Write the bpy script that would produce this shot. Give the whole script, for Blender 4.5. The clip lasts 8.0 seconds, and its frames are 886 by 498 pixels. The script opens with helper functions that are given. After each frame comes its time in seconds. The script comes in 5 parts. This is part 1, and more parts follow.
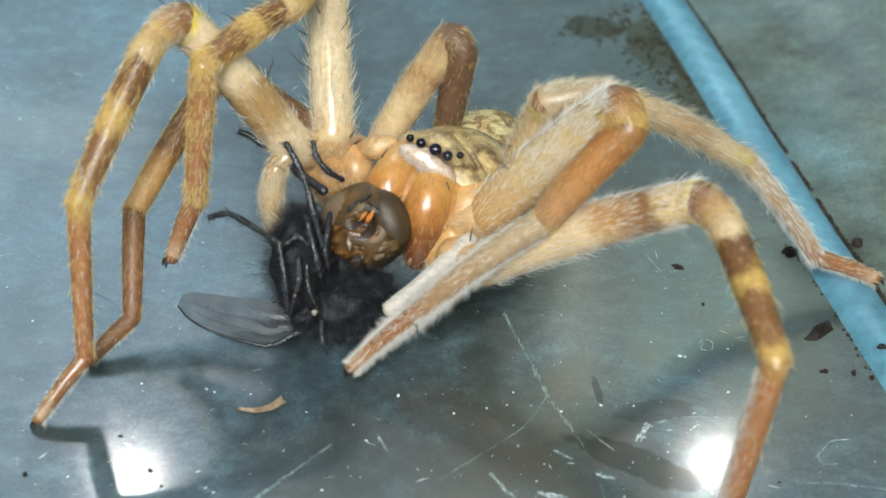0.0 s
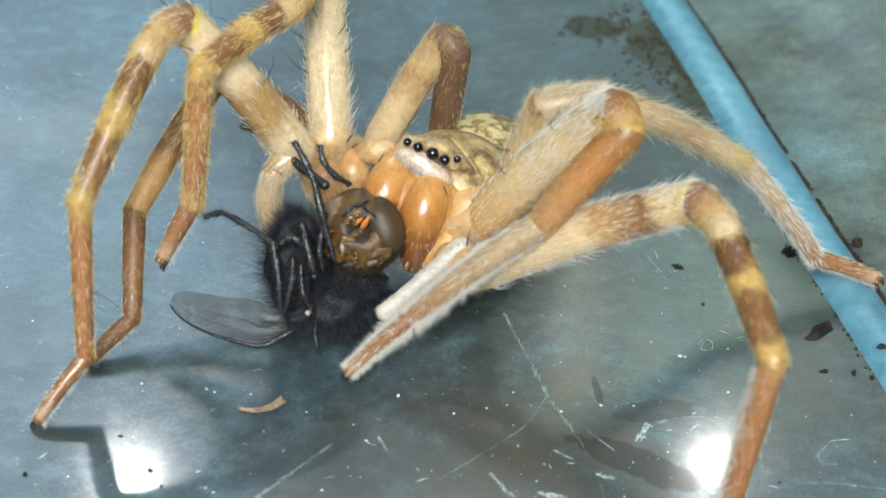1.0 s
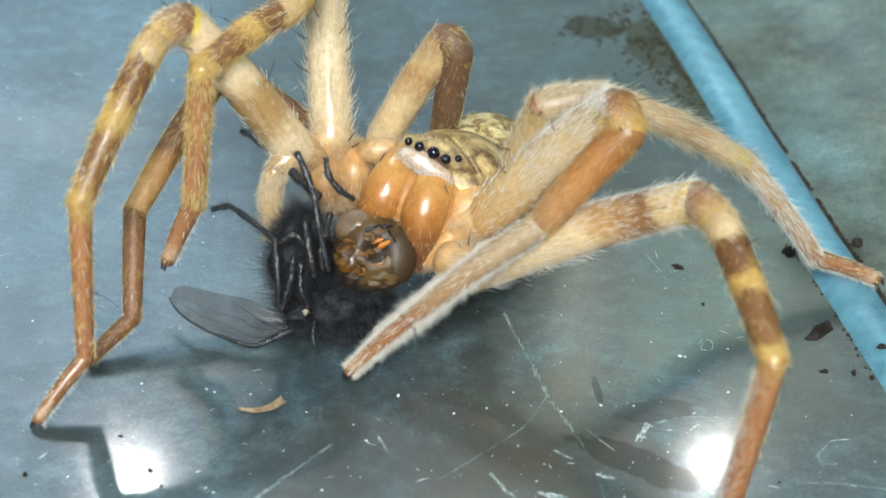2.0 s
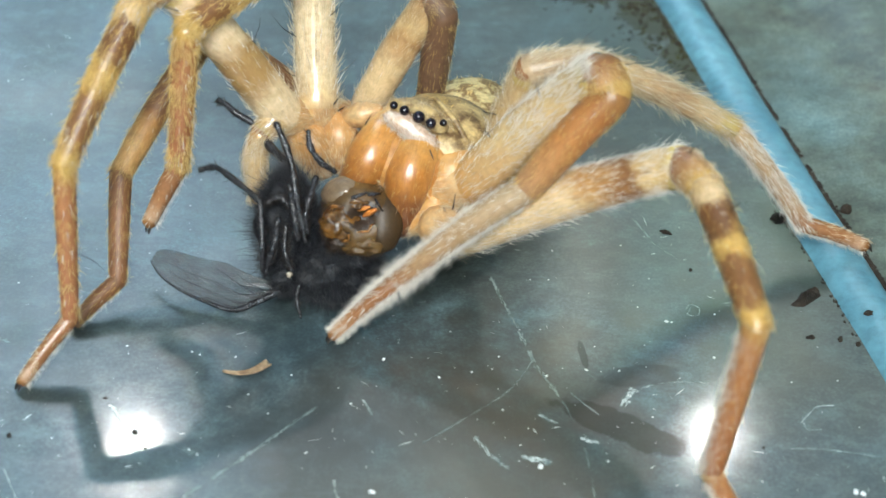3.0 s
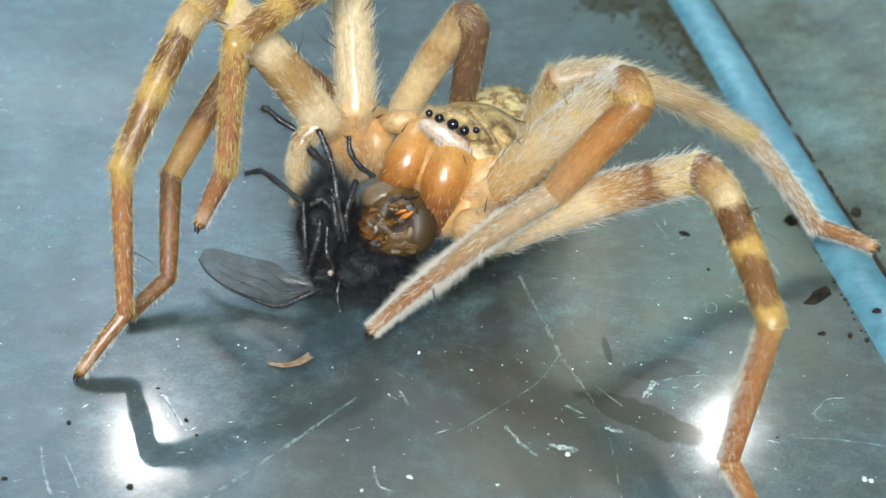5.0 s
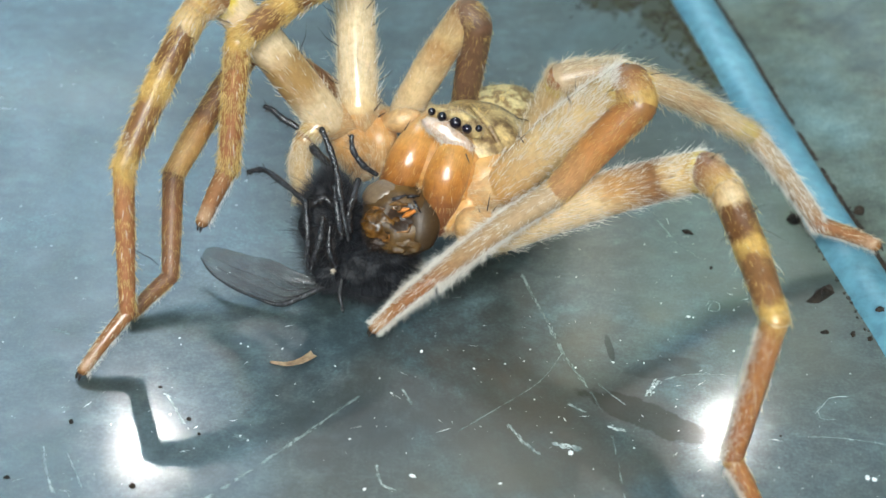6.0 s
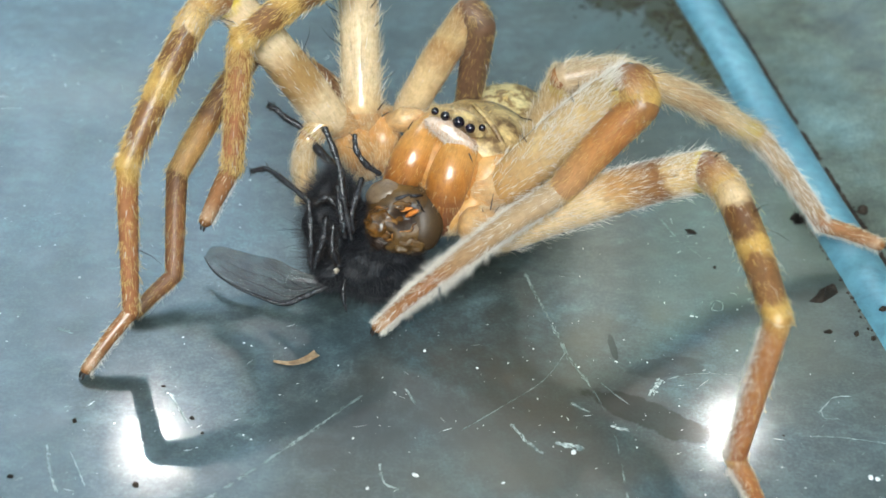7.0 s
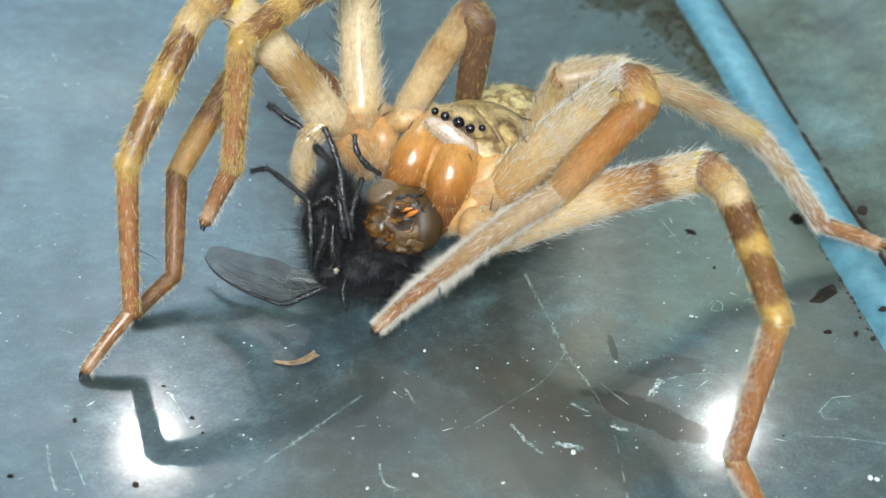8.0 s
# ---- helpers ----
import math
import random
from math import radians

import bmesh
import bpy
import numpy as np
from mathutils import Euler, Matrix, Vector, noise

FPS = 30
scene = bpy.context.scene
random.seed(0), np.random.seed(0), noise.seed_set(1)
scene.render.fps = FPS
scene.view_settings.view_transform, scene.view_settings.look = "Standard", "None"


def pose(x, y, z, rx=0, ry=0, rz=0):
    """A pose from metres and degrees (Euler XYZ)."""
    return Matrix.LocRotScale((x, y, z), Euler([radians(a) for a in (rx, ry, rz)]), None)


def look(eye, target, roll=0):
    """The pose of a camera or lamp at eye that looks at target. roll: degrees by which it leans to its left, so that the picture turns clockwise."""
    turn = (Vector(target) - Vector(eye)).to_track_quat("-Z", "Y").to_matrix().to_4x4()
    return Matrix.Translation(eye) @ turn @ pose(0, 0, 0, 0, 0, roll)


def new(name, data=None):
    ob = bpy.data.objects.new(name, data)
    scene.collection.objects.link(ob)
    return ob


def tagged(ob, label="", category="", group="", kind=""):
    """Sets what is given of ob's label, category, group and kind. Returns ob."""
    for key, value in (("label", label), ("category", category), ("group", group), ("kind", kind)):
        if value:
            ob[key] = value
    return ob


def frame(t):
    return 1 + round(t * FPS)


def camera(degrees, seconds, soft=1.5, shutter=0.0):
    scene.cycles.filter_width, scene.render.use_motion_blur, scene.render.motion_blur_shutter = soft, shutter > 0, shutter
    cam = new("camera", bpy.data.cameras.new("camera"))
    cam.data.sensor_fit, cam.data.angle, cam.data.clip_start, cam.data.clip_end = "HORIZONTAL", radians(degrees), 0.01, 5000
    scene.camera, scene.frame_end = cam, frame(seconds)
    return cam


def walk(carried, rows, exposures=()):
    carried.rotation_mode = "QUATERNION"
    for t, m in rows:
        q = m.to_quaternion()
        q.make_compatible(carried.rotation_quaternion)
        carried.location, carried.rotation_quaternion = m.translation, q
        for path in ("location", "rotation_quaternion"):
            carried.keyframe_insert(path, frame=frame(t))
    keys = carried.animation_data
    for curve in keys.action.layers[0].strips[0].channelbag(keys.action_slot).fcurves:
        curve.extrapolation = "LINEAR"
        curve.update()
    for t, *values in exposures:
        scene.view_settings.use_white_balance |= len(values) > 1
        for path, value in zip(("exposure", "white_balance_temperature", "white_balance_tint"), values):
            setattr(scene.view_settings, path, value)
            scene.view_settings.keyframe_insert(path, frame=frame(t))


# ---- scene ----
MM = 0.001
cam = camera(28.0, 8.0, soft=1.5)
cam.data.dof.use_dof = True
cam.data.dof.focus_distance = 0.0955
cam.data.dof.aperture_fstop = 60.0

PATH = [
    (0.0, pose(0.00053, -0.07090, 0.06268, 51.215, -1.961, -0.798)),
    (1.7, pose(0.00053, -0.07090, 0.06268, 51.215, -1.961, -0.798)),
    (2.8, pose(0.00053, -0.07090, 0.06268, 51.215, -1.961, -0.798)),
    (2.9, pose(0.00166, -0.07131, 0.06220, 50.510, -2.026, -0.576)),
    (3, pose(0.00143, -0.07101, 0.06232, 50.270, -2.119, -0.524)),
    (3.2, pose(0.00156, -0.07144, 0.06191, 50.621, -1.856, -0.434)),
    (3.4, pose(0.00131, -0.07141, 0.06182, 50.614, -1.861, -0.122)),
    (3.5, pose(0.00024, -0.07509, 0.06595, 50.118, -2.264, -0.511)),
    (4.2, pose(0.00026, -0.07508, 0.06603, 50.072, -2.258, -0.484)),
    (4.4, pose(0.00003, -0.07503, 0.06605, 50.073, -2.085, -0.164)),
    (4.5, pose(0.00003, -0.07503, 0.06605, 50.073, -2.085, -0.164)),
    (6, pose(-0.00007, -0.07495, 0.06593, 50.034, -2.053, -0.144)),
    (6.5, pose(-0.00014, -0.07492, 0.06600, 49.975, -2.091, -0.113)),
    (7, pose(0.00007, -0.07499, 0.06592, 50.031, -1.946, 0.010)),
    (7.5, pose(0.00007, -0.07502, 0.06593, 50.038, -1.945, 0.007)),
    (8, pose(0.00000, -0.07500, 0.06600, 50.000, -2.000, 0.000)),
]
walk(cam, PATH, exposures=((0.0, -0.12), (0.3, -0.01), (3.5, 0.02), (6.0, -0.02), (8.0, -0.02)))

# ---- light ----
world = bpy.data.worlds.new("room_air")
world.use_nodes = True
world.node_tree.nodes["Background"].inputs[0].default_value = (0.82, 0.95, 0.96, 1)
world.node_tree.nodes["Background"].inputs[1].default_value = 7.9
scene.world = world
scene.view_settings.exposure = 0.0


def area_lamp(name, eye, target, size, watts, colour):
    data = bpy.data.lights.new(name, "AREA")
    data.shape, data.size, data.energy, data.color = "DISK", size, watts, colour
    ob = new(name, data)
    ob.matrix_world = look(eye, target)
    return ob


LAMP_A = (-0.256, 1.207, 1.283)
LAMP_B = (0.345, 1.225, 1.26)
LAMP_C = (-0.08, -0.78, 1.22)
area_lamp("lamp_light", LAMP_A, (0, 0, 0), 0.038, 2.35, (1.0, 0.99, 0.96))
area_lamp("lamp_light", LAMP_B, (0, 0, 0), 0.034, 1.6, (1.0, 0.99, 0.96))
area_lamp("lamp_light", LAMP_C, (0, 0, 0), 0.36, 11, (0.97, 0.99, 1.0))
# soft fill added from the south, set in an unseen window opening
area_lamp("added_fill", (-0.1, -1.72, 1.62), (0, 0, 0), 1.25, 60, (0.96, 0.99, 0.99))


# ---- materials ----
def material(name, rough=0.5, metal=0.0, spec=0.5):
    m = bpy.data.materials.new(name)
    m.use_nodes = True
    nt = m.node_tree
    b = nt.nodes["Principled BSDF"]
    b.inputs["Roughness"].default_value = rough
    b.inputs["Metallic"].default_value = metal
    b.inputs["Specular IOR Level"].default_value = spec
    return m, nt, b


def node(nt, kind, **props):
    n = nt.nodes.new(kind)
    for k, v in props.items():
        if k == "op":
            n.operation = v
        elif k == "blend":
            n.data_type, n.blend_type = "RGBA", v
        else:
            n.inputs[k].default_value = v
    return n


def ramp(nt, stops, fac=None):
    n = nt.nodes.new("ShaderNodeValToRGB")
    el = n.color_ramp.elements
    while len(el) < len(stops):
        el.new(0.5)
    for e, (pos, col) in zip(el, stops):
        e.position = pos
        e.color = (*col, 1) if len(col) == 3 else col
    if fac is not None:
        nt.links.new(fac, n.inputs[0])
    return n


def noise_tex(nt, scale, detail=4.0, rough=0.55, coords=None):
    n = nt.nodes.new("ShaderNodeTexNoise")
    n.inputs["Scale"].default_value = scale
    n.inputs["Detail"].default_value = detail
    n.inputs["Roughness"].default_value = rough
    if coords is not None:
        nt.links.new(coords, n.inputs["Vector"])
    return n


def object_coords(nt):
    return nt.nodes.new("ShaderNodeTexCoord").outputs["Object"]


def mix(nt, kind, fac, a, b):
    n = nt.nodes.new("ShaderNodeMix")
    n.data_type, n.blend_type = "RGBA", kind
    for value, i in ((fac, 0), (a, 6), (b, 7)):
        if hasattr(value, "is_linked"):
            nt.links.new(value, n.inputs[i])
        elif i == 0:
            n.inputs[i].default_value = value
        else:
            n.inputs[i].default_value = (*value, 1)
    return n.outputs[2]


def bump(nt, b, height, strength, distance):
    n = nt.nodes.new("ShaderNodeBump")
    n.inputs["Strength"].default_value = strength
    n.inputs["Distance"].default_value = distance
    nt.links.new(height, n.inputs["Height"])
    nt.links.new(n.outputs[0], b.inputs["Normal"])


def noisy(name, c1, c2, scale, rough=0.5, spec=0.5, bump_mm=0.0, sss=0.0, coat=0.0, metal=0.0, fine=5.0, edge=0.18):
    """Two colours mixed by noise at two scales (per metre), with relief."""
    m, nt, b = material(name, rough, metal, spec)
    co = object_coords(nt)
    n1, n2 = noise_tex(nt, scale, 5, 0.6, co), noise_tex(nt, scale * fine, 3, 0.6, co)
    r1 = ramp(nt, [(0.5 - edge, c1), (0.5 + edge, c2)], n1.outputs[0])
    r2 = ramp(nt, [(0.3, (0.72, 0.72, 0.72)), (0.7, (1.12, 1.12, 1.12))], n2.outputs[0])
    nt.links.new(mix(nt, "MULTIPLY", 1.0, r1.outputs[0], r2.outputs[0]), b.inputs["Base Color"])
    if bump_mm:
        bump(nt, b, n2.outputs[0], 0.8, bump_mm * MM)
    if sss:
        b.inputs["Subsurface Weight"].default_value = sss
        b.inputs["Subsurface Radius"].default_value = (0.8, 0.6, 0.4)
        b.inputs["Subsurface Scale"].default_value = 0.5 * MM
    if coat:
        b.inputs["Coat Weight"].default_value = coat
        b.inputs["Coat Roughness"].default_value = 0.2
    return m


CREAM = (0.62, 0.445, 0.25)
GOLD = (0.50, 0.305, 0.085)
BROWN = (0.20, 0.088, 0.027)
RED = (0.25, 0.105, 0.038)
YELLOW = (0.60, 0.44, 0.07)


def banded(name, stops, rough=0.38, sss=0.25, coat=0.16, coat_rough=0.2, combed=0.55):
    """Leg skin whose rings run along the limb (first UV coordinate), broken up by noise."""
    m, nt, b = material(name, rough, 0, 0.5)
    uv = nt.nodes.new("ShaderNodeUVMap")
    uv.uv_map = "along"
    co = object_coords(nt)
    sep = nt.nodes.new("ShaderNodeSeparateXYZ")
    nt.links.new(uv.outputs[0], sep.inputs[0])
    warp = noise_tex(nt, 900, 4, 0.6, co)
    a = node(nt, "ShaderNodeMath", op="MULTIPLY_ADD")
    a.inputs[1].default_value, a.inputs[2].default_value = 0.26, -0.13
    nt.links.new(warp.outputs[0], a.inputs[0])
    s = node(nt, "ShaderNodeMath", op="ADD")
    nt.links.new(sep.outputs[0], s.inputs[0])
    nt.links.new(a.outputs[0], s.inputs[1])
    r = ramp(nt, stops, s.outputs[0])
    blot = noise_tex(nt, 2600, 4, 0.65, co)
    fine = noise_tex(nt, 9000, 3, 0.6, co)
    r2 = ramp(nt, [(0.3, (0.76, 0.72, 0.66)), (0.62, (1.08, 1.08, 1.08))], blot.outputs[0])
    o = mix(nt, "MULTIPLY", 0.9, r.outputs[0], r2.outputs[0])
    # combed streaks along the limb
    mp = nt.nodes.new("ShaderNodeMapping")
    mp.inputs["Scale"].default_value = (14, 58, 1)
    nt.links.new(uv.outputs[0], mp.inputs[0])
    comb = noise_tex(nt, 1.0, 5, 0.7, mp.outputs[0])
    r3 = ramp(nt, [(0.34, (0.5, 0.45, 0.4)), (0.5, (0.98, 0.98, 0.98)), (0.66, (1.42, 1.44, 1.48))], comb.outputs[0])
    nt.links.new(mix(nt, "MULTIPLY", combed, o, r3.outputs[0]), b.inputs["Base Color"])
    bump(nt, b, mix(nt, "ADD", 0.8 * combed, mix(nt, "ADD", 0.35, blot.outputs[0], fine.outputs[0]), comb.outputs[0]), 0.5, 0.035 * MM)
    b.inputs["Subsurface Weight"].default_value = sss
    b.inputs["Subsurface Radius"].default_value = (0.8, 0.6, 0.4)
    b.inputs["Subsurface Scale"].default_value = 0.4 * MM
    b.inputs["Coat Weight"].default_value = coat
    b.inputs["Coat Roughness"].default_value = coat_rough
    return m


M_COXA = noisy("coxa_skin", (0.48, 0.25, 0.085), (0.56, 0.36, 0.17), 700, 0.42, 0.5, 0.02, 0.2, 0.1)
M_FEMUR = banded("femur_skin", [(0.0, CREAM), (0.5, CREAM), (0.6, (0.42, 0.22, 0.07)), (0.76, BROWN), (0.84, (0.6, 0.42, 0.2)), (0.94, GOLD), (1.0, YELLOW)])
PALE = (0.69, 0.52, 0.32)
M_FEMUR_RING = banded("ringed_femur_skin", [(0.0, PALE), (0.2, PALE), (0.32, (0.36, 0.21, 0.075)), (0.46, (0.36, 0.21, 0.075)), (0.58, PALE), (0.9, PALE), (0.97, YELLOW)], 0.26, 0.3, 1.0, 0.09, 0.25)
M_FEMUR_PALE = banded("pale_femur_skin", [(0.0, (0.5, 0.28, 0.1)), (0.2, (0.52, 0.32, 0.135)), (0.4, (0.58, 0.4, 0.2)), (0.75, (0.54, 0.37, 0.18)), (0.88, (0.42, 0.27, 0.1)), (0.95, (0.46, 0.35, 0.12)), (1.0, RED)], 0.26, 0.3, 1.0, 0.09, 0.3)
M_FEMUR_CREAM = banded("cream_femur_skin", [(0.0, (0.60, 0.42, 0.22)), (0.2, PALE), (0.75, PALE), (0.88, (0.5, 0.34, 0.16)), (0.95, (0.46, 0.35, 0.12)), (1.0, RED)], 0.26, 0.3, 1.0, 0.09, 0.3)
M_FEMUR_MATT = banded("brown_ended_femur_skin", [(0.0, CREAM), (0.4, (0.60, 0.43, 0.23)), (0.62, (0.36, 0.2, 0.075)), (0.74, (0.5, 0.34, 0.16)), (1.0, BROWN)], 0.3, 0.25, 0.6, 0.12, 0.3)
M_PATELLA = banded("patella_skin", [(0.0, BROWN), (0.35, RED), (0.7, (0.4, 0.22, 0.08)), (0.95, GOLD)], 0.45, 0.2, 0.12)
M_TIBIA = banded("tibia_skin", [(0.0, (0.42, 0.25, 0.09)), (0.14, CREAM), (0.2, CREAM), (0.25, (0.15, 0.062, 0.018)), (0.42, (0.16, 0.068, 0.02)), (0.49, GOLD), (0.56, GOLD), (0.63, (0.19, 0.085, 0.027)), (0.84, (0.2, 0.09, 0.03)), (0.93, GOLD), (1.0, GOLD)])
M_TIBIA_RED = banded("red_tibia_skin", [(0.0, (0.26, 0.12, 0.035)), (0.2, (0.33, 0.13, 0.034)), (0.5, (0.40, 0.165, 0.045)), (0.8, (0.40, 0.2, 0.08)), (1.0, (0.34, 0.18, 0.09))])
M_TIBIA_PALE = banded("pale_tibia_skin", [(0.0, CREAM), (0.3, (0.50, 0.33, 0.17)), (0.55, (0.36, 0.20, 0.09)), (0.75, CREAM), (0.92, (0.54, 0.40, 0.13)), (1.0, GOLD)])
M_META = banded("metatarsus_skin", [(0.0, GOLD), (0.05, GOLD), (0.15, (0.36, 0.155, 0.062)), (0.8, (0.36, 0.148, 0.066)), (1.0, (0.3, 0.12, 0.05))], 0.26, 0.2, 0.9, 0.1)
M_META_DARK = banded("dark_metatarsus_skin", [(0.0, GOLD), (0.06, (0.36, 0.19, 0.06)), (0.16, (0.31, 0.13, 0.042)), (0.8, (0.30, 0.115, 0.036)), (1.0, (0.26, 0.09, 0.028))], 0.3, 0.2, 0.4, 0.16)
M_META_PALE = banded("pale_metatarsus_skin", [(0.0, (0.42, 0.30, 0.18)), (0.4, (0.36, 0.24, 0.13)), (0.8, (0.32, 0.19, 0.095)), (1.0, RED)])
M_TARSUS = banded("tarsus_skin", [(0.0, RED), (0.6, (0.26, 0.115, 0.045)), (0.9, (0.42, 0.26, 0.16)), (1.0, BROWN)], 0.26, 0.2, 0.5, 0.2)
M_DARKLEG = banded("dark_leg_skin", rough=0.55, coat=0.03, stops=[(0.0, BROWN), (0.52, (0.15, 0.062, 0.02)), (0.62, (0.36, 0.17, 0.05)), (0.78, (0.5, 0.28, 0.1)), (0.94, (0.46, 0.25, 0.09)), (1.0, BROWN)])
M_DARKTIP = banded("dark_tip_skin", rough=0.5, coat=0.05, stops=[(0.0, (0.15, 0.062, 0.024)), (0.5, (0.24, 0.105, 0.042)), (1.0, (0.19, 0.08, 0.032))])
M_DULLTIP = banded("dull_brown_skin", rough=0.6, coat=0.03, stops=[(0.0, (0.14, 0.07, 0.035)), (0.5, (0.15, 0.08, 0.045)), (1.0, (0.12, 0.065, 0.035))])
M_HAIR = noisy("pale_hair", (0.64, 0.48, 0.28), (0.80, 0.67, 0.48), 4000, 0.25, 0.5)
M_HAIR_WHITE = noisy("white_hair", (0.74, 0.67, 0.57), (0.88, 0.83, 0.76), 4000, 0.3, 0.5)
M_HAIR_GOLD = noisy("gold_hair", (0.58, 0.35, 0.09), (0.82, 0.59, 0.24), 4000, 0.28, 0.5)
M_BRISTLE = noisy("black_bristle", (0.01, 0.008, 0.006), (0.03, 0.02, 0.015), 3000, 0.35, 0.5)
# dark last stops: redder skin, with the fly's shadow put into the colour
M_CHEL = banded("orange_shell", [(0.0, (0.6, 0.35, 0.13)), (0.35, (0.56, 0.29, 0.08)), (0.6, (0.44, 0.18, 0.035)), (0.8, (0.22, 0.075, 0.014)), (1.0, (0.12, 0.035, 0.008))], 0.34, 0.35, 0.7, 0.09, 0.4)
M_BRIDGE = noisy("orange_bridge_skin", (0.40, 0.16, 0.032), (0.5, 0.25, 0.075), 700, 0.5, 0.35, 0.02, 0.3, 0.0)
M_CHEEK = noisy("tan_cheek_skin", (0.50, 0.25, 0.07), (0.58, 0.35, 0.13), 350, 0.42, 0.5, 0.02, 0.3, 0.08)
M_FACE = noisy("pale_orange_shell", (0.47, 0.21, 0.06), (0.53, 0.31, 0.12), 400, 0.4, 0.5, 0.02, 0.3, 0.15)
M_CLYPEUS = noisy("white_plate", (0.54, 0.33, 0.2), (0.66, 0.52, 0.43), 1300, 0.26, 0.5, 0.05, 0.2, 0.6)
M_CARAPACE = noisy("carapace_shell", (0.13, 0.072, 0.026), (0.60, 0.43, 0.19), 1100, 0.42, 0.5, 0.05, 0.05, 0.1, edge=0.12)
M_ABDOMEN = noisy("mottled_abdomen", (0.24, 0.145, 0.055), (0.66, 0.52, 0.25), 1050, 0.6, 0.3, 0.06, edge=0.05)
M_EYE = noisy("black_eye", (0.004, 0.003, 0.006), (0.012, 0.008, 0.02), 900, 0.04, 0.6)
M_FLYBODY = noisy("black_fly_body", (0.003, 0.0035, 0.005), (0.014, 0.016, 0.02), 900, 0.5, 0.25, 0.1, 0.0, 0.0)
M_FLYLEG = noisy("black_fly_leg", (0.006, 0.006, 0.009), (0.03, 0.031, 0.037), 1800, 0.27, 0.5, 0.08, 0.0, 0.32)
M_FLYHAIR = noisy("black_fly_hair", (0.008, 0.0085, 0.011), (0.05, 0.053, 0.062), 2500, 0.32, 0.5)
M_FLYFACE = noisy("olive_brown_fly_head", (0.035, 0.019, 0.007), (0.13, 0.068, 0.016), 520, 0.46, 0.4, 0.06, 0.1, 0.0, edge=0.14)
M_FLYGOLD = noisy("gold_fly_fold", (0.05, 0.022, 0.006), (0.34, 0.14, 0.024), 1400, 0.3, 0.5, 0.05, 0.2, 0.2, edge=0.12)
M_FLYAMBER = noisy("amber_fly_skin", (0.014, 0.007, 0.003), (0.19, 0.085, 0.017), 900, 0.24, 0.5, 0.08, 0.15, 0.3, edge=0.13)
M_FLYORANGE = noisy("orange_fly_feeler", (0.42, 0.12, 0.02), (0.62, 0.22, 0.04), 1500, 0.3, 0.5, 0.02, 0.2, 0.3)
M_FLYEYE = noisy("tan_fly_eye", (0.12, 0.082, 0.045), (0.19, 0.13, 0.08), 500, 0.3, 0.5, 0.01, 0.15, 0.35, 0.0, 14)
M_FLYEYE_DARK = noisy("olive_brown_fly_eye", (0.024, 0.013, 0.005), (0.065, 0.036, 0.013), 500, 0.5, 0.4, 0.01, 0.1, 0.04, 0.0, 14)
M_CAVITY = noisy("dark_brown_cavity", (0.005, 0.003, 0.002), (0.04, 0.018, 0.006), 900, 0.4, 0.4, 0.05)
M_TUFT = noisy("pale_tuft", (0.16, 0.12, 0.08), (0.55, 0.48, 0.38), 3000, 0.5)
M_SOIL = noisy("dark_soil", (0.008, 0.006, 0.004), (0.04, 0.028, 0.018), 900, 0.75, 0.3, 0.12)
M_MOSS = noisy("green_brown_moss", (0.02, 0.02, 0.007), (0.07, 0.068, 0.022), 900, 0.85, 0.2, 0.1)
M_KNEE = noisy("yellow_knee_skin", (0.42, 0.26, 0.05), (0.66, 0.48, 0.08), 900, 0.35, 0.5, 0.04, 0.3, 0.3)
M_RIM = noisy("cream_joint_rim", (0.36, 0.22, 0.09), (0.60, 0.45, 0.26), 1500, 0.35, 0.5, 0.04, 0.3, 0.3)
M_FLAKE = noisy("brown_flake", (0.20, 0.12, 0.065), (0.46, 0.34, 0.21), 900, 0.5, 0.4, 0.05)
M_PAD = noisy("whitish_pad_skin", (0.50, 0.42, 0.33), (0.62, 0.56, 0.48), 900, 0.5, 0.4, 0.02, 0.3)
M_DUST = noisy("white_dust", (0.6, 0.62, 0.62), (0.85, 0.87, 0.87), 2500, 0.6)
M_SCORE = noisy("faint_score", (0.09, 0.12, 0.12), (0.28, 0.34, 0.33), 900, 0.4, edge=0.12)
M_SCRATCH = noisy("pale_scratch", (0.12, 0.16, 0.16), (0.5, 0.56, 0.55), 1100, 0.35, edge=0.1)


def wing_material():
    m, nt, b = material("smoky_wing", 0.35, 0, 0.35)
    co = object_coords(nt)
    n = noise_tex(nt, 900, 3, 0.5, co)
    r = ramp(nt, [(0.3, (0.025, 0.022, 0.02)), (0.7, (0.12, 0.11, 0.1))], n.outputs[0])
    nt.links.new(r.outputs[0], b.inputs["Base Color"])
    haze = ramp(nt, [(0.36, (0.17, 0.17, 0.17)), (0.64, (0.42, 0.42, 0.42))], noise_tex(nt, 420, 4, 0.6, co).outputs[0])
    nt.links.new(haze.outputs[0], b.inputs["Alpha"])
    b.inputs["Coat Weight"].default_value = 0.3
    b.inputs["Coat Roughness"].default_value = 0.2
    bump(nt, b, noise_tex(nt, 2200, 3, 0.6, co).outputs[0], 0.4, 0.05 * MM)
    return m


M_WING = wing_material()


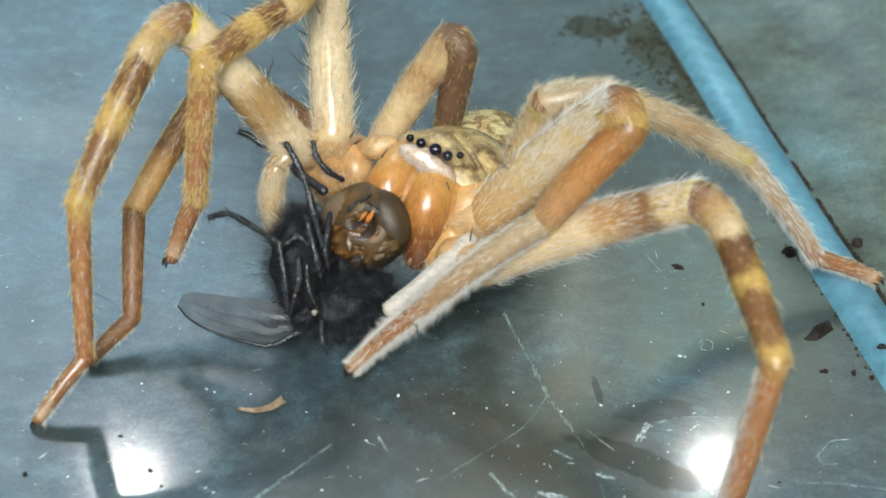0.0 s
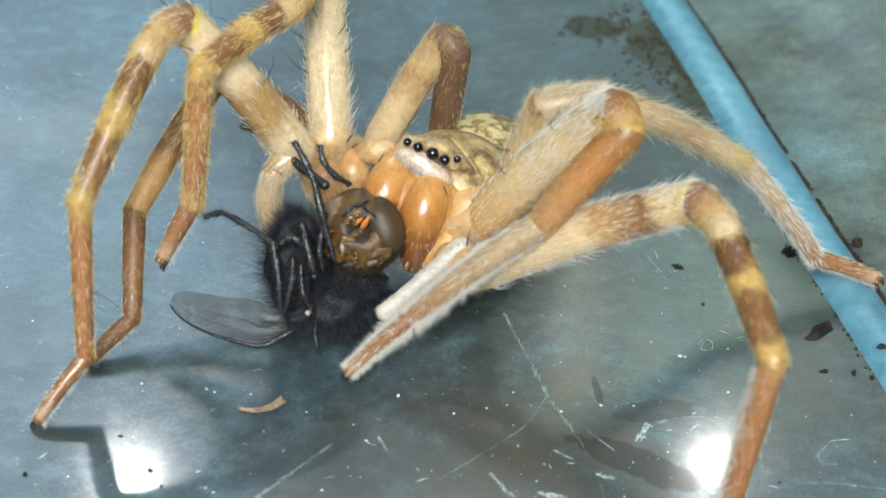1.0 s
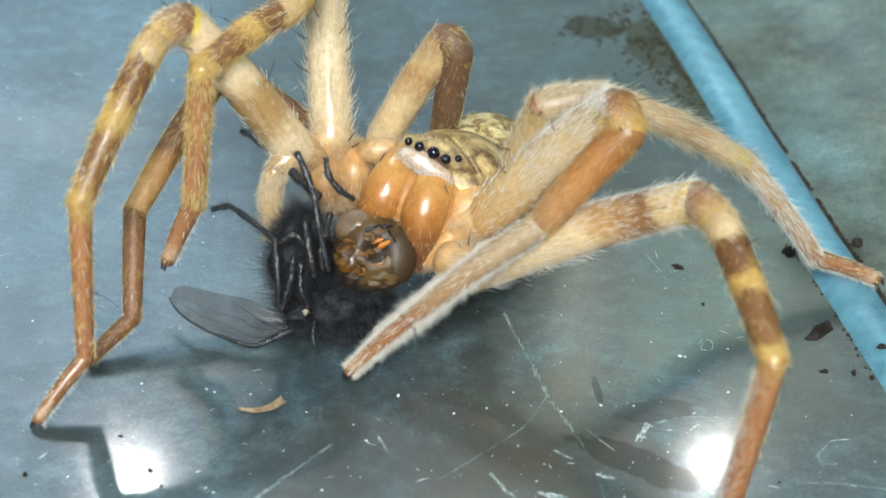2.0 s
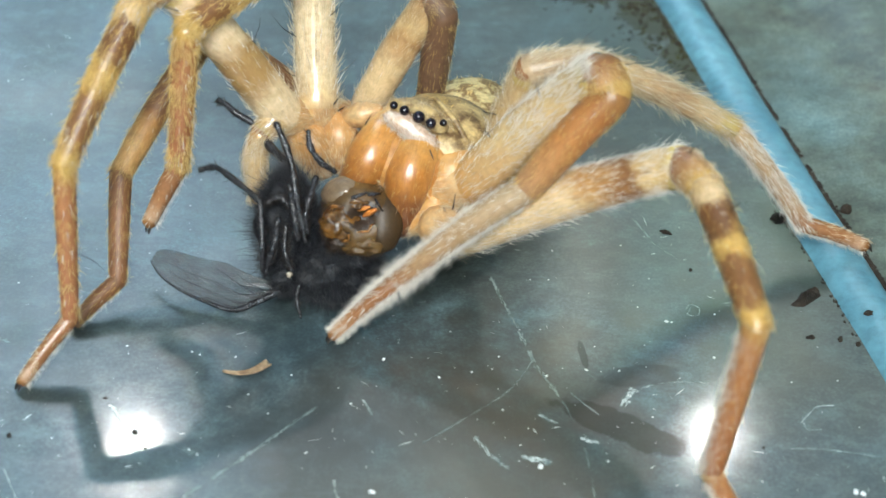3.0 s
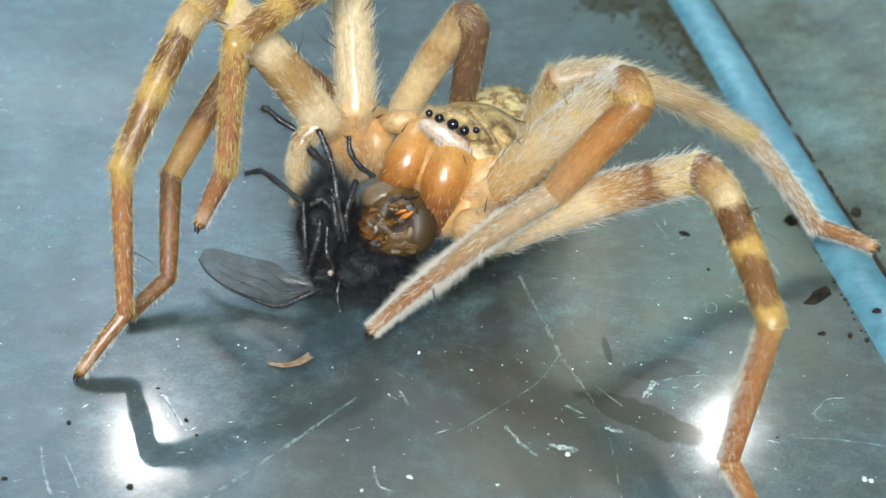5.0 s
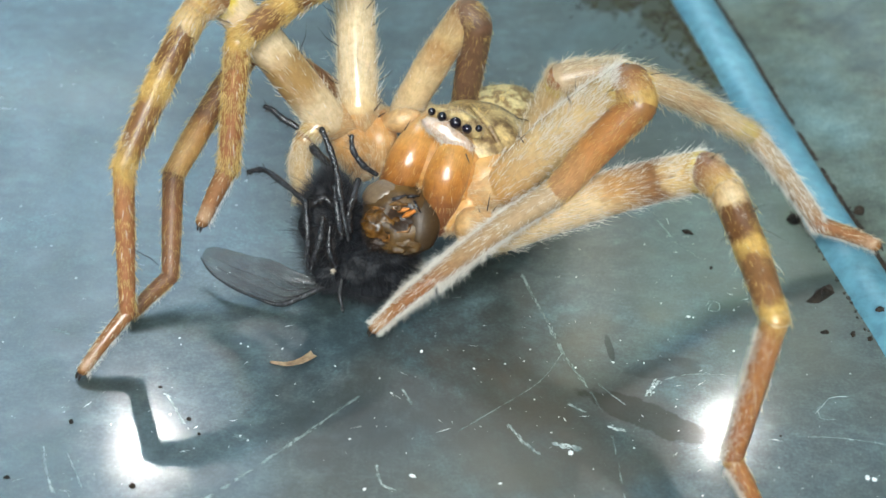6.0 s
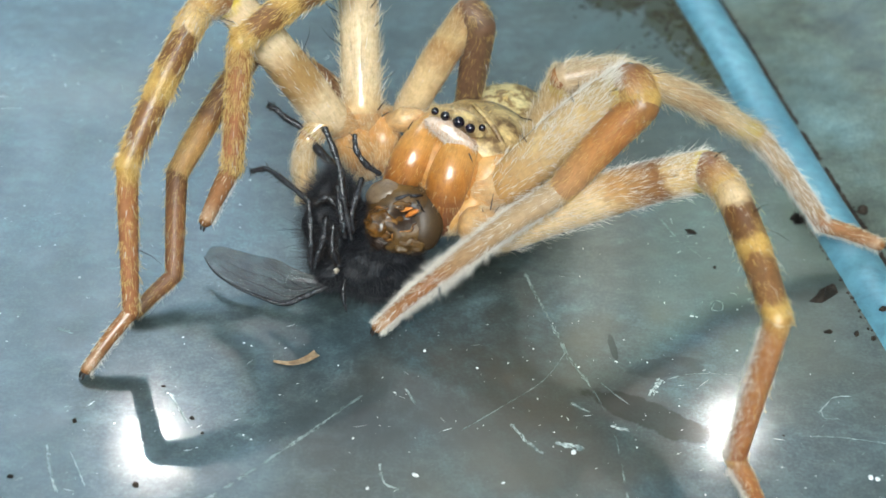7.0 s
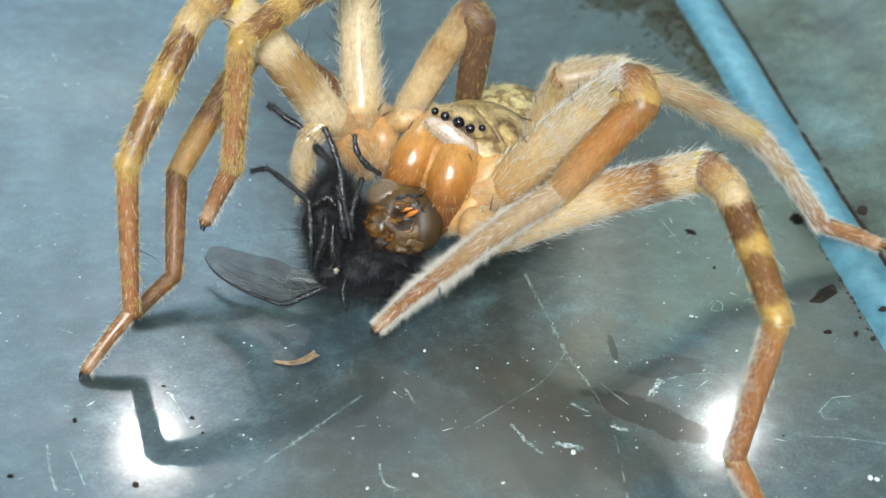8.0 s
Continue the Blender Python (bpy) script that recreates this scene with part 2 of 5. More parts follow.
def sheet_material(name, tint, base_rough, coat, strength=1.0, spec=0.5, stains_and_shade=()):
    """Painted sheet: teal-grey paint with cloudy staining, wiped streaks, fine relief and placed patches of stain and
    shade.
    """
    m, nt, b = material(name, base_rough, 0, spec)
    co = object_coords(nt)
    big, mid, fine = noise_tex(nt, 85, 5, 0.6, co), noise_tex(nt, 330, 5, 0.65, co), noise_tex(nt, 3200, 3, 0.6, co)
    mp = nt.nodes.new("ShaderNodeMapping")
    mp.inputs["Scale"].default_value = (290, 480, 300)
    mp.inputs["Rotation"].default_value = (0, 0, 0.12)
    nt.links.new(co, mp.inputs[0])
    streak = noise_tex(nt, 1.0, 5, 0.6, mp.outputs[0])
    c = [tuple(k * v * w for v, w in zip(tint, q)) for k, q in ((0.5, (1.35, 1.08, 0.85)), (1.0, (1, 1, 1)), (1.65, (0.82, 1.0, 1.18)))]
    base = ramp(nt, [(0.3, c[0]), (0.5, c[1]), (0.72, c[2])], big.outputs[0])
    r2 = ramp(nt, [(0.25, (0.55, 0.6, 0.62)), (0.5, (1, 1, 1)), (0.78, (1.6, 1.52, 1.42))], mid.outputs[0])
    r3 = ramp(nt, [(0.35, (0.88, 0.88, 0.88)), (0.72, (1.2, 1.2, 1.2))], streak.outputs[0])
    o = mix(nt, "MULTIPLY", strength, base.outputs[0], r2.outputs[0])
    o = mix(nt, "MULTIPLY", 0.8, o, r3.outputs[0])
    grit = noise_tex(nt, 1300, 6, 0.7, co)
    r4 = ramp(nt, [(0.34, (0.6, 0.62, 0.62)), (0.5, (1, 1, 1)), (0.68, (1.7, 1.65, 1.6))], grit.outputs[0])
    o = mix(nt, "MULTIPLY", 0.6 * strength, o, r4.outputs[0])
    sand = noise_tex(nt, 5200, 4, 0.75, co)
    r5 = ramp(nt, [(0.36, (0.55, 0.56, 0.57)), (0.5, (1, 1, 1)), (0.64, (1.7, 1.68, 1.62))], sand.outputs[0])
    o = mix(nt, "MULTIPLY", 0.55 * strength, o, r5.outputs[0])
    smear = noise_tex(nt, 1.2, 8, 0.75, mp.outputs[0])
    film = ramp(nt, [(0.5, (0, 0, 0)), (0.74, (0.5 * strength,) * 3)], smear.outputs[0])
    o = mix(nt, "MIX", film.outputs[0], o, tuple(min(1, 3.4 * v) for v in tint))
    gloss = None
    for place, reach, colour, weight, angle, sharp in stains_and_shade:
        st = nt.nodes.new("ShaderNodeMapping")
        st.vector_type = "TEXTURE"
        st.inputs["Location"].default_value = tuple(p * MM for p in place)
        st.inputs["Rotation"].default_value = (0, 0, angle)
        st.inputs["Scale"].default_value = tuple(r * MM for r in reach)
        nt.links.new(co, st.inputs[0])
        far = node(nt, "ShaderNodeVectorMath", op="LENGTH")
        nt.links.new(st.outputs[0], far.inputs[0])
        wob = node(nt, "ShaderNodeMath", op="MULTIPLY_ADD")
        wob.inputs[1].default_value = 1.6
        nt.links.new(mid.outputs[0], wob.inputs[0])
        nt.links.new(far.outputs["Value"], wob.inputs[2])
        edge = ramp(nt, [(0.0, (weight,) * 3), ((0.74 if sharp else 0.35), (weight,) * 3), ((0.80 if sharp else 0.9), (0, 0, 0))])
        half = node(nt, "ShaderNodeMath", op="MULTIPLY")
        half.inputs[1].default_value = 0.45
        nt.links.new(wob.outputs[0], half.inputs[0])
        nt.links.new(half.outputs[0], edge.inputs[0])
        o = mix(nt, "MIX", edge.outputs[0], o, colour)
        if sharp:
            # a sharp-edged patch is duller than the paint round it
            dull = node(nt, "ShaderNodeMath", op="MULTIPLY_ADD")
            dull.inputs[1].default_value, dull.inputs[2].default_value = -0.55, 1.0
            nt.links.new(edge.outputs[0], dull.inputs[0])
            if gloss:
                both = node(nt, "ShaderNodeMath", op="MULTIPLY")
                nt.links.new(gloss.outputs[0], both.inputs[0])
                nt.links.new(dull.outputs[0], both.inputs[1])
                gloss = both
            else:
                gloss = dull
    nt.links.new(o, b.inputs["Base Color"])
    rr = nt.nodes.new("ShaderNodeMapRange")
    rr.inputs["From Min"].default_value, rr.inputs["From Max"].default_value = 0.3, 0.7
    rr.inputs["To Min"].default_value, rr.inputs["To Max"].default_value = base_rough * 0.8, base_rough * 1.3
    nt.links.new(mid.outputs[0], rr.inputs[0])
    nt.links.new(rr.outputs[0], b.inputs["Roughness"])
    bump(nt, b, fine.outputs[0], 0.12, 0.02 * MM)
    cw = nt.nodes.new("ShaderNodeMapRange")
    cw.inputs["From Min"].default_value, cw.inputs["From Max"].default_value = 0.3, 0.7
    cw.inputs["To Min"].default_value, cw.inputs["To Max"].default_value = coat * 0.72, coat * 1.2
    nt.links.new(smear.outputs[0], cw.inputs[0])
    if gloss:
        for start, target in ((cw.outputs[0], "Coat Weight"), (None, "Specular IOR Level")):
            q = node(nt, "ShaderNodeMath", op="MULTIPLY")
            q.inputs[1].default_value = spec
            nt.links.new(gloss.outputs[0], q.inputs[0])
            if start:
                nt.links.new(start, q.inputs[1])
            nt.links.new(q.outputs[0], b.inputs[target])
    else:
        nt.links.new(cw.outputs[0], b.inputs["Coat Weight"])
    cr = nt.nodes.new("ShaderNodeMapRange")
    cr.inputs["From Min"].default_value, cr.inputs["From Max"].default_value = 0.35, 0.68
    cr.inputs["To Min"].default_value, cr.inputs["To Max"].default_value = 0.045, 0.14
    nt.links.new(grit.outputs[0], cr.inputs[0])
    nt.links.new(cr.outputs[0], b.inputs["Coat Roughness"])
    return m


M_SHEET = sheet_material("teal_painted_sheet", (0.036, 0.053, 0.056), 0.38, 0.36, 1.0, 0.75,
                         # two brown patches: the room's brown reflection put into the paint colour
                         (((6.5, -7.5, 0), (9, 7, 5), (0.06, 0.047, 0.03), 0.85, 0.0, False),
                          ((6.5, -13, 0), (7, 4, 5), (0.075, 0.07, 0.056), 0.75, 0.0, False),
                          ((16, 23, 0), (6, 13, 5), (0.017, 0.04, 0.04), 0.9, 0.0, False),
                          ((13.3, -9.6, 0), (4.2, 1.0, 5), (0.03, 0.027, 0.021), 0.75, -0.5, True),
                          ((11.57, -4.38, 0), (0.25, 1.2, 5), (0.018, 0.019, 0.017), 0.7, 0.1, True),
                          # dark pool before the fly: shadow and reflection put into the paint colour
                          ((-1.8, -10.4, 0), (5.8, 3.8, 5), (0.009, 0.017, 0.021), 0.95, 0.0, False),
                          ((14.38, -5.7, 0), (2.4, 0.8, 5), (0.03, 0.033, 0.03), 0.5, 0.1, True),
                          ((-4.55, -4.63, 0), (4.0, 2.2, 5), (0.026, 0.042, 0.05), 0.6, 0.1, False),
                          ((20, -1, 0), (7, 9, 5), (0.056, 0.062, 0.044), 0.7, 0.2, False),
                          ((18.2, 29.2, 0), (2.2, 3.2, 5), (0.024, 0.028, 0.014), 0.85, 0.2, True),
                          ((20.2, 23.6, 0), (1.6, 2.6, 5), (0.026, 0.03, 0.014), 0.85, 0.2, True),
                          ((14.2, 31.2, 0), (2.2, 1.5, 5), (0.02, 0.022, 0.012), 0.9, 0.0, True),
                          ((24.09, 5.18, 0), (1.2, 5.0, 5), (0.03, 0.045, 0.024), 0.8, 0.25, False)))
M_SIDE = sheet_material("green_painted_sheet", (0.1, 0.128, 0.112), 0.5, 0.1, 0.5, 0.35,
                        (((47, 18, 3), (15, 60, 30), (0.034, 0.058, 0.064), 0.9, 0.2, False),))
M_BEAD = noisy("blue_plastic", (0.075, 0.2, 0.265), (0.13, 0.3, 0.37), 240, 0.42, 0.45, 0.02, 0.1, 0.08)
M_WALL = noisy("teal_plaster", (0.24, 0.37, 0.38), (0.31, 0.45, 0.46), 3, 0.8, 0.3)


def pane_material(name, tint):
    """A tinted pane: it lets the sky's light through and glances at the surface."""
    m, nt, b = material(name, 0.1)
    clear = nt.nodes.new("ShaderNodeBsdfTransparent")
    clear.inputs[0].default_value = (*tint, 1)
    gloss = nt.nodes.new("ShaderNodeBsdfGlossy")
    gloss.inputs["Roughness"].default_value = 0.05
    mx = nt.nodes.new("ShaderNodeMixShader")
    mx.inputs[0].default_value = 0.05
    nt.links.new(clear.outputs[0], mx.inputs[1])
    nt.links.new(gloss.outputs[0], mx.inputs[2])
    nt.links.new(mx.outputs[0], nt.nodes["Material Output"].inputs[0])
    return m


# pane tints are set for the tones they reflect in the sheet
M_PANE_BEIGE = pane_material("beige_pane", (1.0, 0.92, 0.77))
M_PANE_BLUE = pane_material("blue_pane", (0.63, 0.75, 0.87))
M_PANE_CLEAR = pane_material("clear_pane", (1.0, 1.0, 1.0))
M_PANE_DEEP = pane_material("deep_blue_pane", (0.48, 0.63, 0.75))
M_PANE_DIM = pane_material("dim_blue_pane", (0.23, 0.33, 0.38))
M_PANE_SAND = pane_material("sand_pane", (0.50, 0.46, 0.39))
M_PANE_SLATE = pane_material("slate_pane", (0.30, 0.40, 0.46))
M_PANE_GREEN = pane_material("green_pane", (0.66, 0.79, 0.68))
M_ADDED_WOOD = noisy("added_brown_wood", (0.16, 0.11, 0.075), (0.27, 0.19, 0.13), 7, 0.6, 0.3)
M_BOARD = noisy("beige_board", (0.5, 0.42, 0.30), (0.62, 0.54, 0.42), 20, 0.6, 0.3)
M_CEILING = noisy("white_ceiling_paint", (0.62, 0.66, 0.68), (0.72, 0.76, 0.78), 3, 0.8, 0.3)
M_FLOORB = noisy("brown_boards", (0.10, 0.06, 0.035), (0.2, 0.13, 0.08), 12, 0.6, 0.3)
M_HOUSING = noisy("white_lamp_shell", (0.7, 0.7, 0.68), (0.8, 0.8, 0.78), 20, 0.4)


# ---- building helpers ----
class Shape:
    """Vertices (millimetres), faces, a material slot for each face, and a place along and round the limb for each vertex."""

    def __init__(self):
        self.v, self.f, self.m, self.u, self.w = [], [], [], [], []

    def add(self, verts, faces, slot=0, along=None, around=None):
        k = len(self.v)
        self.v += [tuple(p) for p in verts]
        self.u += list(along) if along is not None else [0.0] * len(verts)
        self.w += list(around) if around is not None else [0.0] * len(verts)
        self.f += [tuple(i + k for i in f) for f in faces]
        self.m += [slot] * len(faces)


def frames_along(pts):
    """Unit tangents and two normals carried along a line."""
    n = len(pts)
    tan = [(pts[min(i + 1, n - 1)] - pts[max(i - 1, 0)]).normalized() for i in range(n)]
    side = tan[0].orthogonal().normalized()
    out = []
    for t in tan:
        side = (side - t * side.dot(t)).normalized()
        out.append((t, side, t.cross(side)))
    return out


def add_tube(shape, pts, radii, sides=14, slot=0, flat=1.0, span=(0.0, 1.0)):
    """A closed tube with rounded ends through pts (millimetres)."""
    pts = [Vector(p) for p in pts]
    fr = frames_along(pts)
    ring_pts, ring_r, ring_f, along = [], [], [], []
    n = len(pts)
    for a in (80, 55, 28):
        k = radians(a)
        ring_pts.append(pts[0] - fr[0][0] * radii[0] * math.sin(k) * 0.8), ring_r.append(radii[0] * math.cos(k)), ring_f.append(fr[0]), along.append(0.0)
    for i in range(n):
        ring_pts.append(pts[i]), ring_r.append(radii[i]), ring_f.append(fr[i]), along.append(i / (n - 1))
    for a in (28, 55, 80):
        k = radians(a)
        ring_pts.append(pts[-1] + fr[-1][0] * radii[-1] * math.sin(k) * 0.8), ring_r.append(radii[-1] * math.cos(k)), ring_f.append(fr[-1]), along.append(1.0)
    verts, us, ws = [], [], []
    for p, r, (t, a, b), s in zip(ring_pts, ring_r, ring_f, along):
        for j in range(sides):
            w = 2 * math.pi * j / sides
            verts.append(p + (a * math.cos(w) + b * math.sin(w) * flat) * r)
            us.append(span[0] + (span[1] - span[0]) * s)
            ws.append(abs(2 * j / sides - 1))
    faces = []
    for i in range(len(ring_pts) - 1):
        for j in range(sides):
            q = (j + 1) % sides
            faces.append((i * sides + j, i * sides + q, (i + 1) * sides + q, (i + 1) * sides + j))
    faces.append(tuple(range(sides))[::-1])
    k = (len(ring_pts) - 1) * sides
    faces.append(tuple(range(k, k + sides)))
    shape.add(verts, faces, slot, us, ws)
    return ring_pts, ring_r, ring_f


def add_hair(shape, base, way, length, width, slot, bend=0.0, u=0.0):
    """One tapered three-sided hair in two joints, curved towards bend (a vector or 0)."""
    way = way.normalized()
    a = way.orthogonal().normalized()
    b = way.cross(a)
    mid = base + way * length * 0.55
    tip = base + way * length + (bend * length * 0.35 if bend else Vector((0, 0, 0)))
    ring = [(math.cos(k * 2.094), math.sin(k * 2.094)) for k in range(3)]
    v = [base + (a * c + b * s) * width for c, s in ring] + [mid + (a * c + b * s) * width * 0.7 for c, s in ring] + [tip]
    f = []
    for k in range(3):
        q = (k + 1) % 3
        f += [(k, q, q + 3, k + 3), (k + 3, q + 3, 6)]
    shape.add(v, f, slot, [u] * 7)


def smooth_line(pts, n):
    """n + 1 points on a curve through pts."""
    pts = [Vector(p) for p in pts]
    if len(pts) == 2:
        return [pts[0].lerp(pts[1], i / n) for i in range(n + 1)]
    out = []
    m = len(pts) - 1
    for i in range(n + 1):
        x = min(i / n * m, m - 1e-6)
        k = int(x)
        t = x - k
        p0, p1, p2, p3 = pts[max(k - 1, 0)], pts[k], pts[k + 1], pts[min(k + 2, m)]
        out.append(0.5 * ((2 * p1) + (p2 - p0) * t + (2 * p0 - 5 * p1 + 4 * p2 - p3) * t * t + (3 * p1 - p0 - 3 * p2 + p3) * t ** 3))
    return out


def lerp_list(vals, n):
    m = len(vals) - 1
    out = []
    for i in range(n + 1):
        x = min(i / n * m, m - 1e-6)
        k = int(x)
        out.append(vals[k] + (vals[k + 1] - vals[k]) * (x - k))
    return out


def mesh_object(name, shape, mats, parent=None, label="", smooth=True):
    me = bpy.data.meshes.new(name)
    me.from_pydata([(x * MM, y * MM, z * MM) for x, y, z in shape.v], [], shape.f)
    for m in mats:
        me.materials.append(m)
    me.polygons.foreach_set("material_index", shape.m)
    me.polygons.foreach_set("use_smooth", [smooth] * len(shape.f))
    uv = me.uv_layers.new(name="along")
    idx = np.empty(len(me.loops), dtype=np.int32)
    me.loops.foreach_get("vertex_index", idx)
    u = np.array(shape.u, dtype=np.float32)[idx]
    w = np.array(shape.w, dtype=np.float32)[idx]
    uv.data.foreach_set("uv", np.stack([u, w], 1).ravel())
    me.update()
    ob = new(name, me)
    if parent is not None:
        ob.parent = parent
    if label:
        ob["label"] = label
    return ob


def blob(shape, centre, radii, forward=(0, -1, 0), up=(0, 0, 1), slot=0, lumps=0.0, rings=18, sides=26, power=1.0, seed=0.0):
    """An uneven ellipsoid; radii: across, along forward, along up."""
    f = Vector(forward).normalized()
    r = f.cross(Vector(up)).normalized()
    u = r.cross(f)
    c = Vector(centre)
    verts, norms = [], []
    for i in range(rings + 1):
        th = math.pi * i / rings
        for j in range(sides):
            ph = 2 * math.pi * j / sides
            d = (math.sin(th) * math.cos(ph), math.sin(th) * math.sin(ph), math.cos(th))
            k = 1 + lumps * noise.noise(Vector(d) * 2.2 + Vector((seed, seed, 0)))
            d2 = [math.copysign(abs(x) ** power, x) for x in d]
            verts.append(c + (r * d2[0] * radii[0] + f * d2[1] * radii[1] + u * d2[2] * radii[2]) * k)
            norms.append((r * d[0] / radii[0] + f * d[1] / radii[1] + u * d[2] / radii[2]).normalized())
    faces = []
    for i in range(rings):
        for j in range(sides):
            q = (j + 1) % sides
            faces.append((i * sides + j, (i + 1) * sides + j, (i + 1) * sides + q, i * sides + q))
    shape.add(verts, faces, slot)
    return verts, norms


def fur(shape, verts, norms, count, length, width, slot, lean=(0, 0, 0), rng=None, keep=None):
    rng = rng or random.Random(5)
    lean = Vector(lean)
    n = len(verts)
    for _ in range(count):
        k = rng.randrange(n)
        p, d = Vector(verts[k]), norms[k]
        if keep and not keep(p):
            continue
        p = p + Vector((rng.uniform(-1, 1), rng.uniform(-1, 1), rng.uniform(-1, 1))) * 0.15
        w = d * 0.8 + lean + Vector((rng.uniform(-1, 1), rng.uniform(-1, 1), rng.uniform(-1, 1))) * 0.35
        add_hair(shape, p - d * 0.12, w, length * rng.uniform(0.5, 1.2), width * rng.uniform(0.7, 1.2), slot)


DENSE = 6.0


def limb_segment(name, pts, radii, skin, parent, hair=None, hairs=300, length=0.5, seed=1, spines=0, label="", bulge=0.0, sides=22, scopula=0, width=0.013, flat=1.0, hug=1.0, brush=(0, 0, -1), fringe=0.5, both=False, bare=(), flare=(0.65, 1.35)):
    """One limb piece with its coat of hairs, dark bristles and, on the last pieces, a white brush underneath."""
    rng = random.Random(seed)
    s = Shape()
    n = 12
    line = smooth_line(pts, n)
    rad = [r * (1 + bulge * math.sin(math.pi * i / n)) for i, r in enumerate(lerp_list(radii, n))]
    rad = [r * (1 + 0.04 * noise.noise(Vector((i * 0.9, seed, 0)))) for i, r in enumerate(rad)]
    add_tube(s, line, rad, sides, 0, flat)
    fr = frames_along(line)
    for _ in range(int(hairs * DENSE)):
        x = rng.uniform(0, n - 0.001)
        k = int(x)
        p, r = line[k].lerp(line[k + 1], x - k), rad[k] + (rad[k + 1] - rad[k]) * (x - k)
        t, a, b = fr[k]
        w = rng.uniform(0, 2 * math.pi)
        d = a * math.cos(w) + b * math.sin(w) * flat
        if any(a0 < x / n + rng.gauss(0, 0.06) < a1 for a0, a1 in bare) and rng.random() < 0.8:
            continue
        if noise.noise((p + d * r) * 1.3 + Vector((seed, 0, 0))) < 0.0 and rng.random() < 0.7:
            continue
        way = d * rng.choice((0.04, 0.07, 0.11, 0.16, 0.24, 0.5, 1.0)) * rng.uniform(0.7, 1.2) + t * hug * rng.uniform(0.7, 1.3) + Vector((rng.uniform(-1, 1), rng.uniform(-1, 1), rng.uniform(-1, 1))) * 0.15
        add_hair(s, p + d * r * 0.96, way, 1.3 * length * rng.uniform(0.4, 1.3), 0.62 * width * rng.uniform(0.7, 1.25), 1, d * -0.3, x / n)
    # longer single hairs that stand off the coat
    loose = random.Random(seed + 500)
    for _ in range(int(8 + hairs * 0.24)):
        x = loose.uniform(0, n - 0.001)
        k = int(x)
        t, a, b = fr[k]
        w = loose.uniform(0, 2 * math.pi)
        d = a * math.cos(w) + b * math.sin(w) * flat
        p, r = line[k].lerp(line[k + 1], x - k), rad[k] + (rad[k + 1] - rad[k]) * (x - k)
        add_hair(s, p + d * r * 0.96, d * loose.uniform(0.12, 0.75) + t * hug + Vector((loose.uniform(-1, 1), loose.uniform(-1, 1), loose.uniform(-1, 1))) * 0.12, length * loose.uniform(0.9, 1.9), width * loose.uniform(0.75, 1.15), loose.choice((1, 1, 3)), d * -0.35, x / n)
    for _ in range(int(scopula * 7)):
        x = rng.uniform(n * 0.1, n - 0.001)
        k = int(x)
        t, a, b = fr[k]
        p, r = line[k].lerp(line[k + 1], x - k), rad[k]
        way = Vector(brush) * (rng.choice((-1, 1, 1)) if both else 1)
        down = way - t * t.dot(way)
        down = (down.normalized() if down.length > 0.05 else a) + Vector((rng.uniform(-1, 1), rng.uniform(-1, 1), rng.uniform(-0.6, 0.6))) * (0.8 if both else 1.1)
        d = (down - t * down.dot(t)).normalized()
        add_hair(s, p + d * r * 0.9, d + t * rng.uniform(0.3, 1.3), fringe * ((flare[0] + (flare[1] - flare[0]) * x / n) * (1 + 0.8 * noise.noise(Vector((x * 2.2, seed, d.x * 1.5)))) if both else 1.0) * (0.25 + 0.8 * rng.random() ** 1.6), 0.0075, 3, 0, x / n)
    for i in range(spines):
        x = rng.uniform(n * 0.15, n * 0.95)
        k = int(x)
        t, a, b = fr[k]
        w = rng.uniform(0, 2 * math.pi)
        d = a * math.cos(w) + b * math.sin(w)
        if d.z < -0.2:
            d.z *= -1
        add_hair(s, line[k] + d * rad[k] * 0.95, d * 1.1 + t * 0.55, rng.uniform(0.9, 1.7), 0.034, 2, t * 0.6, x / n)
    return mesh_object(name, s, [skin, hair or M_HAIR, M_BRISTLE, M_HAIR_WHITE], parent, label)


# ---- room that closes the place ----
def slab(name, lo, hi, mat, kind="structure", label=""):
    s = Shape()
    (x0, y0, z0), (x1, y1, z1) = lo, hi
    v = [(x, y, z) for x in (x0, x1) for y in (y0, y1) for z in (z0, z1)]
    s.add([(a * 1000, b * 1000, c * 1000) for a, b, c in v], [(0, 1, 3, 2), (4, 6, 7, 5), (0, 4, 5, 1), (2, 3, 7, 6), (0, 2, 6, 4), (1, 5, 7, 3)])
    return tagged(mesh_object(name, s, [mat], smooth=False), label, kind=kind)


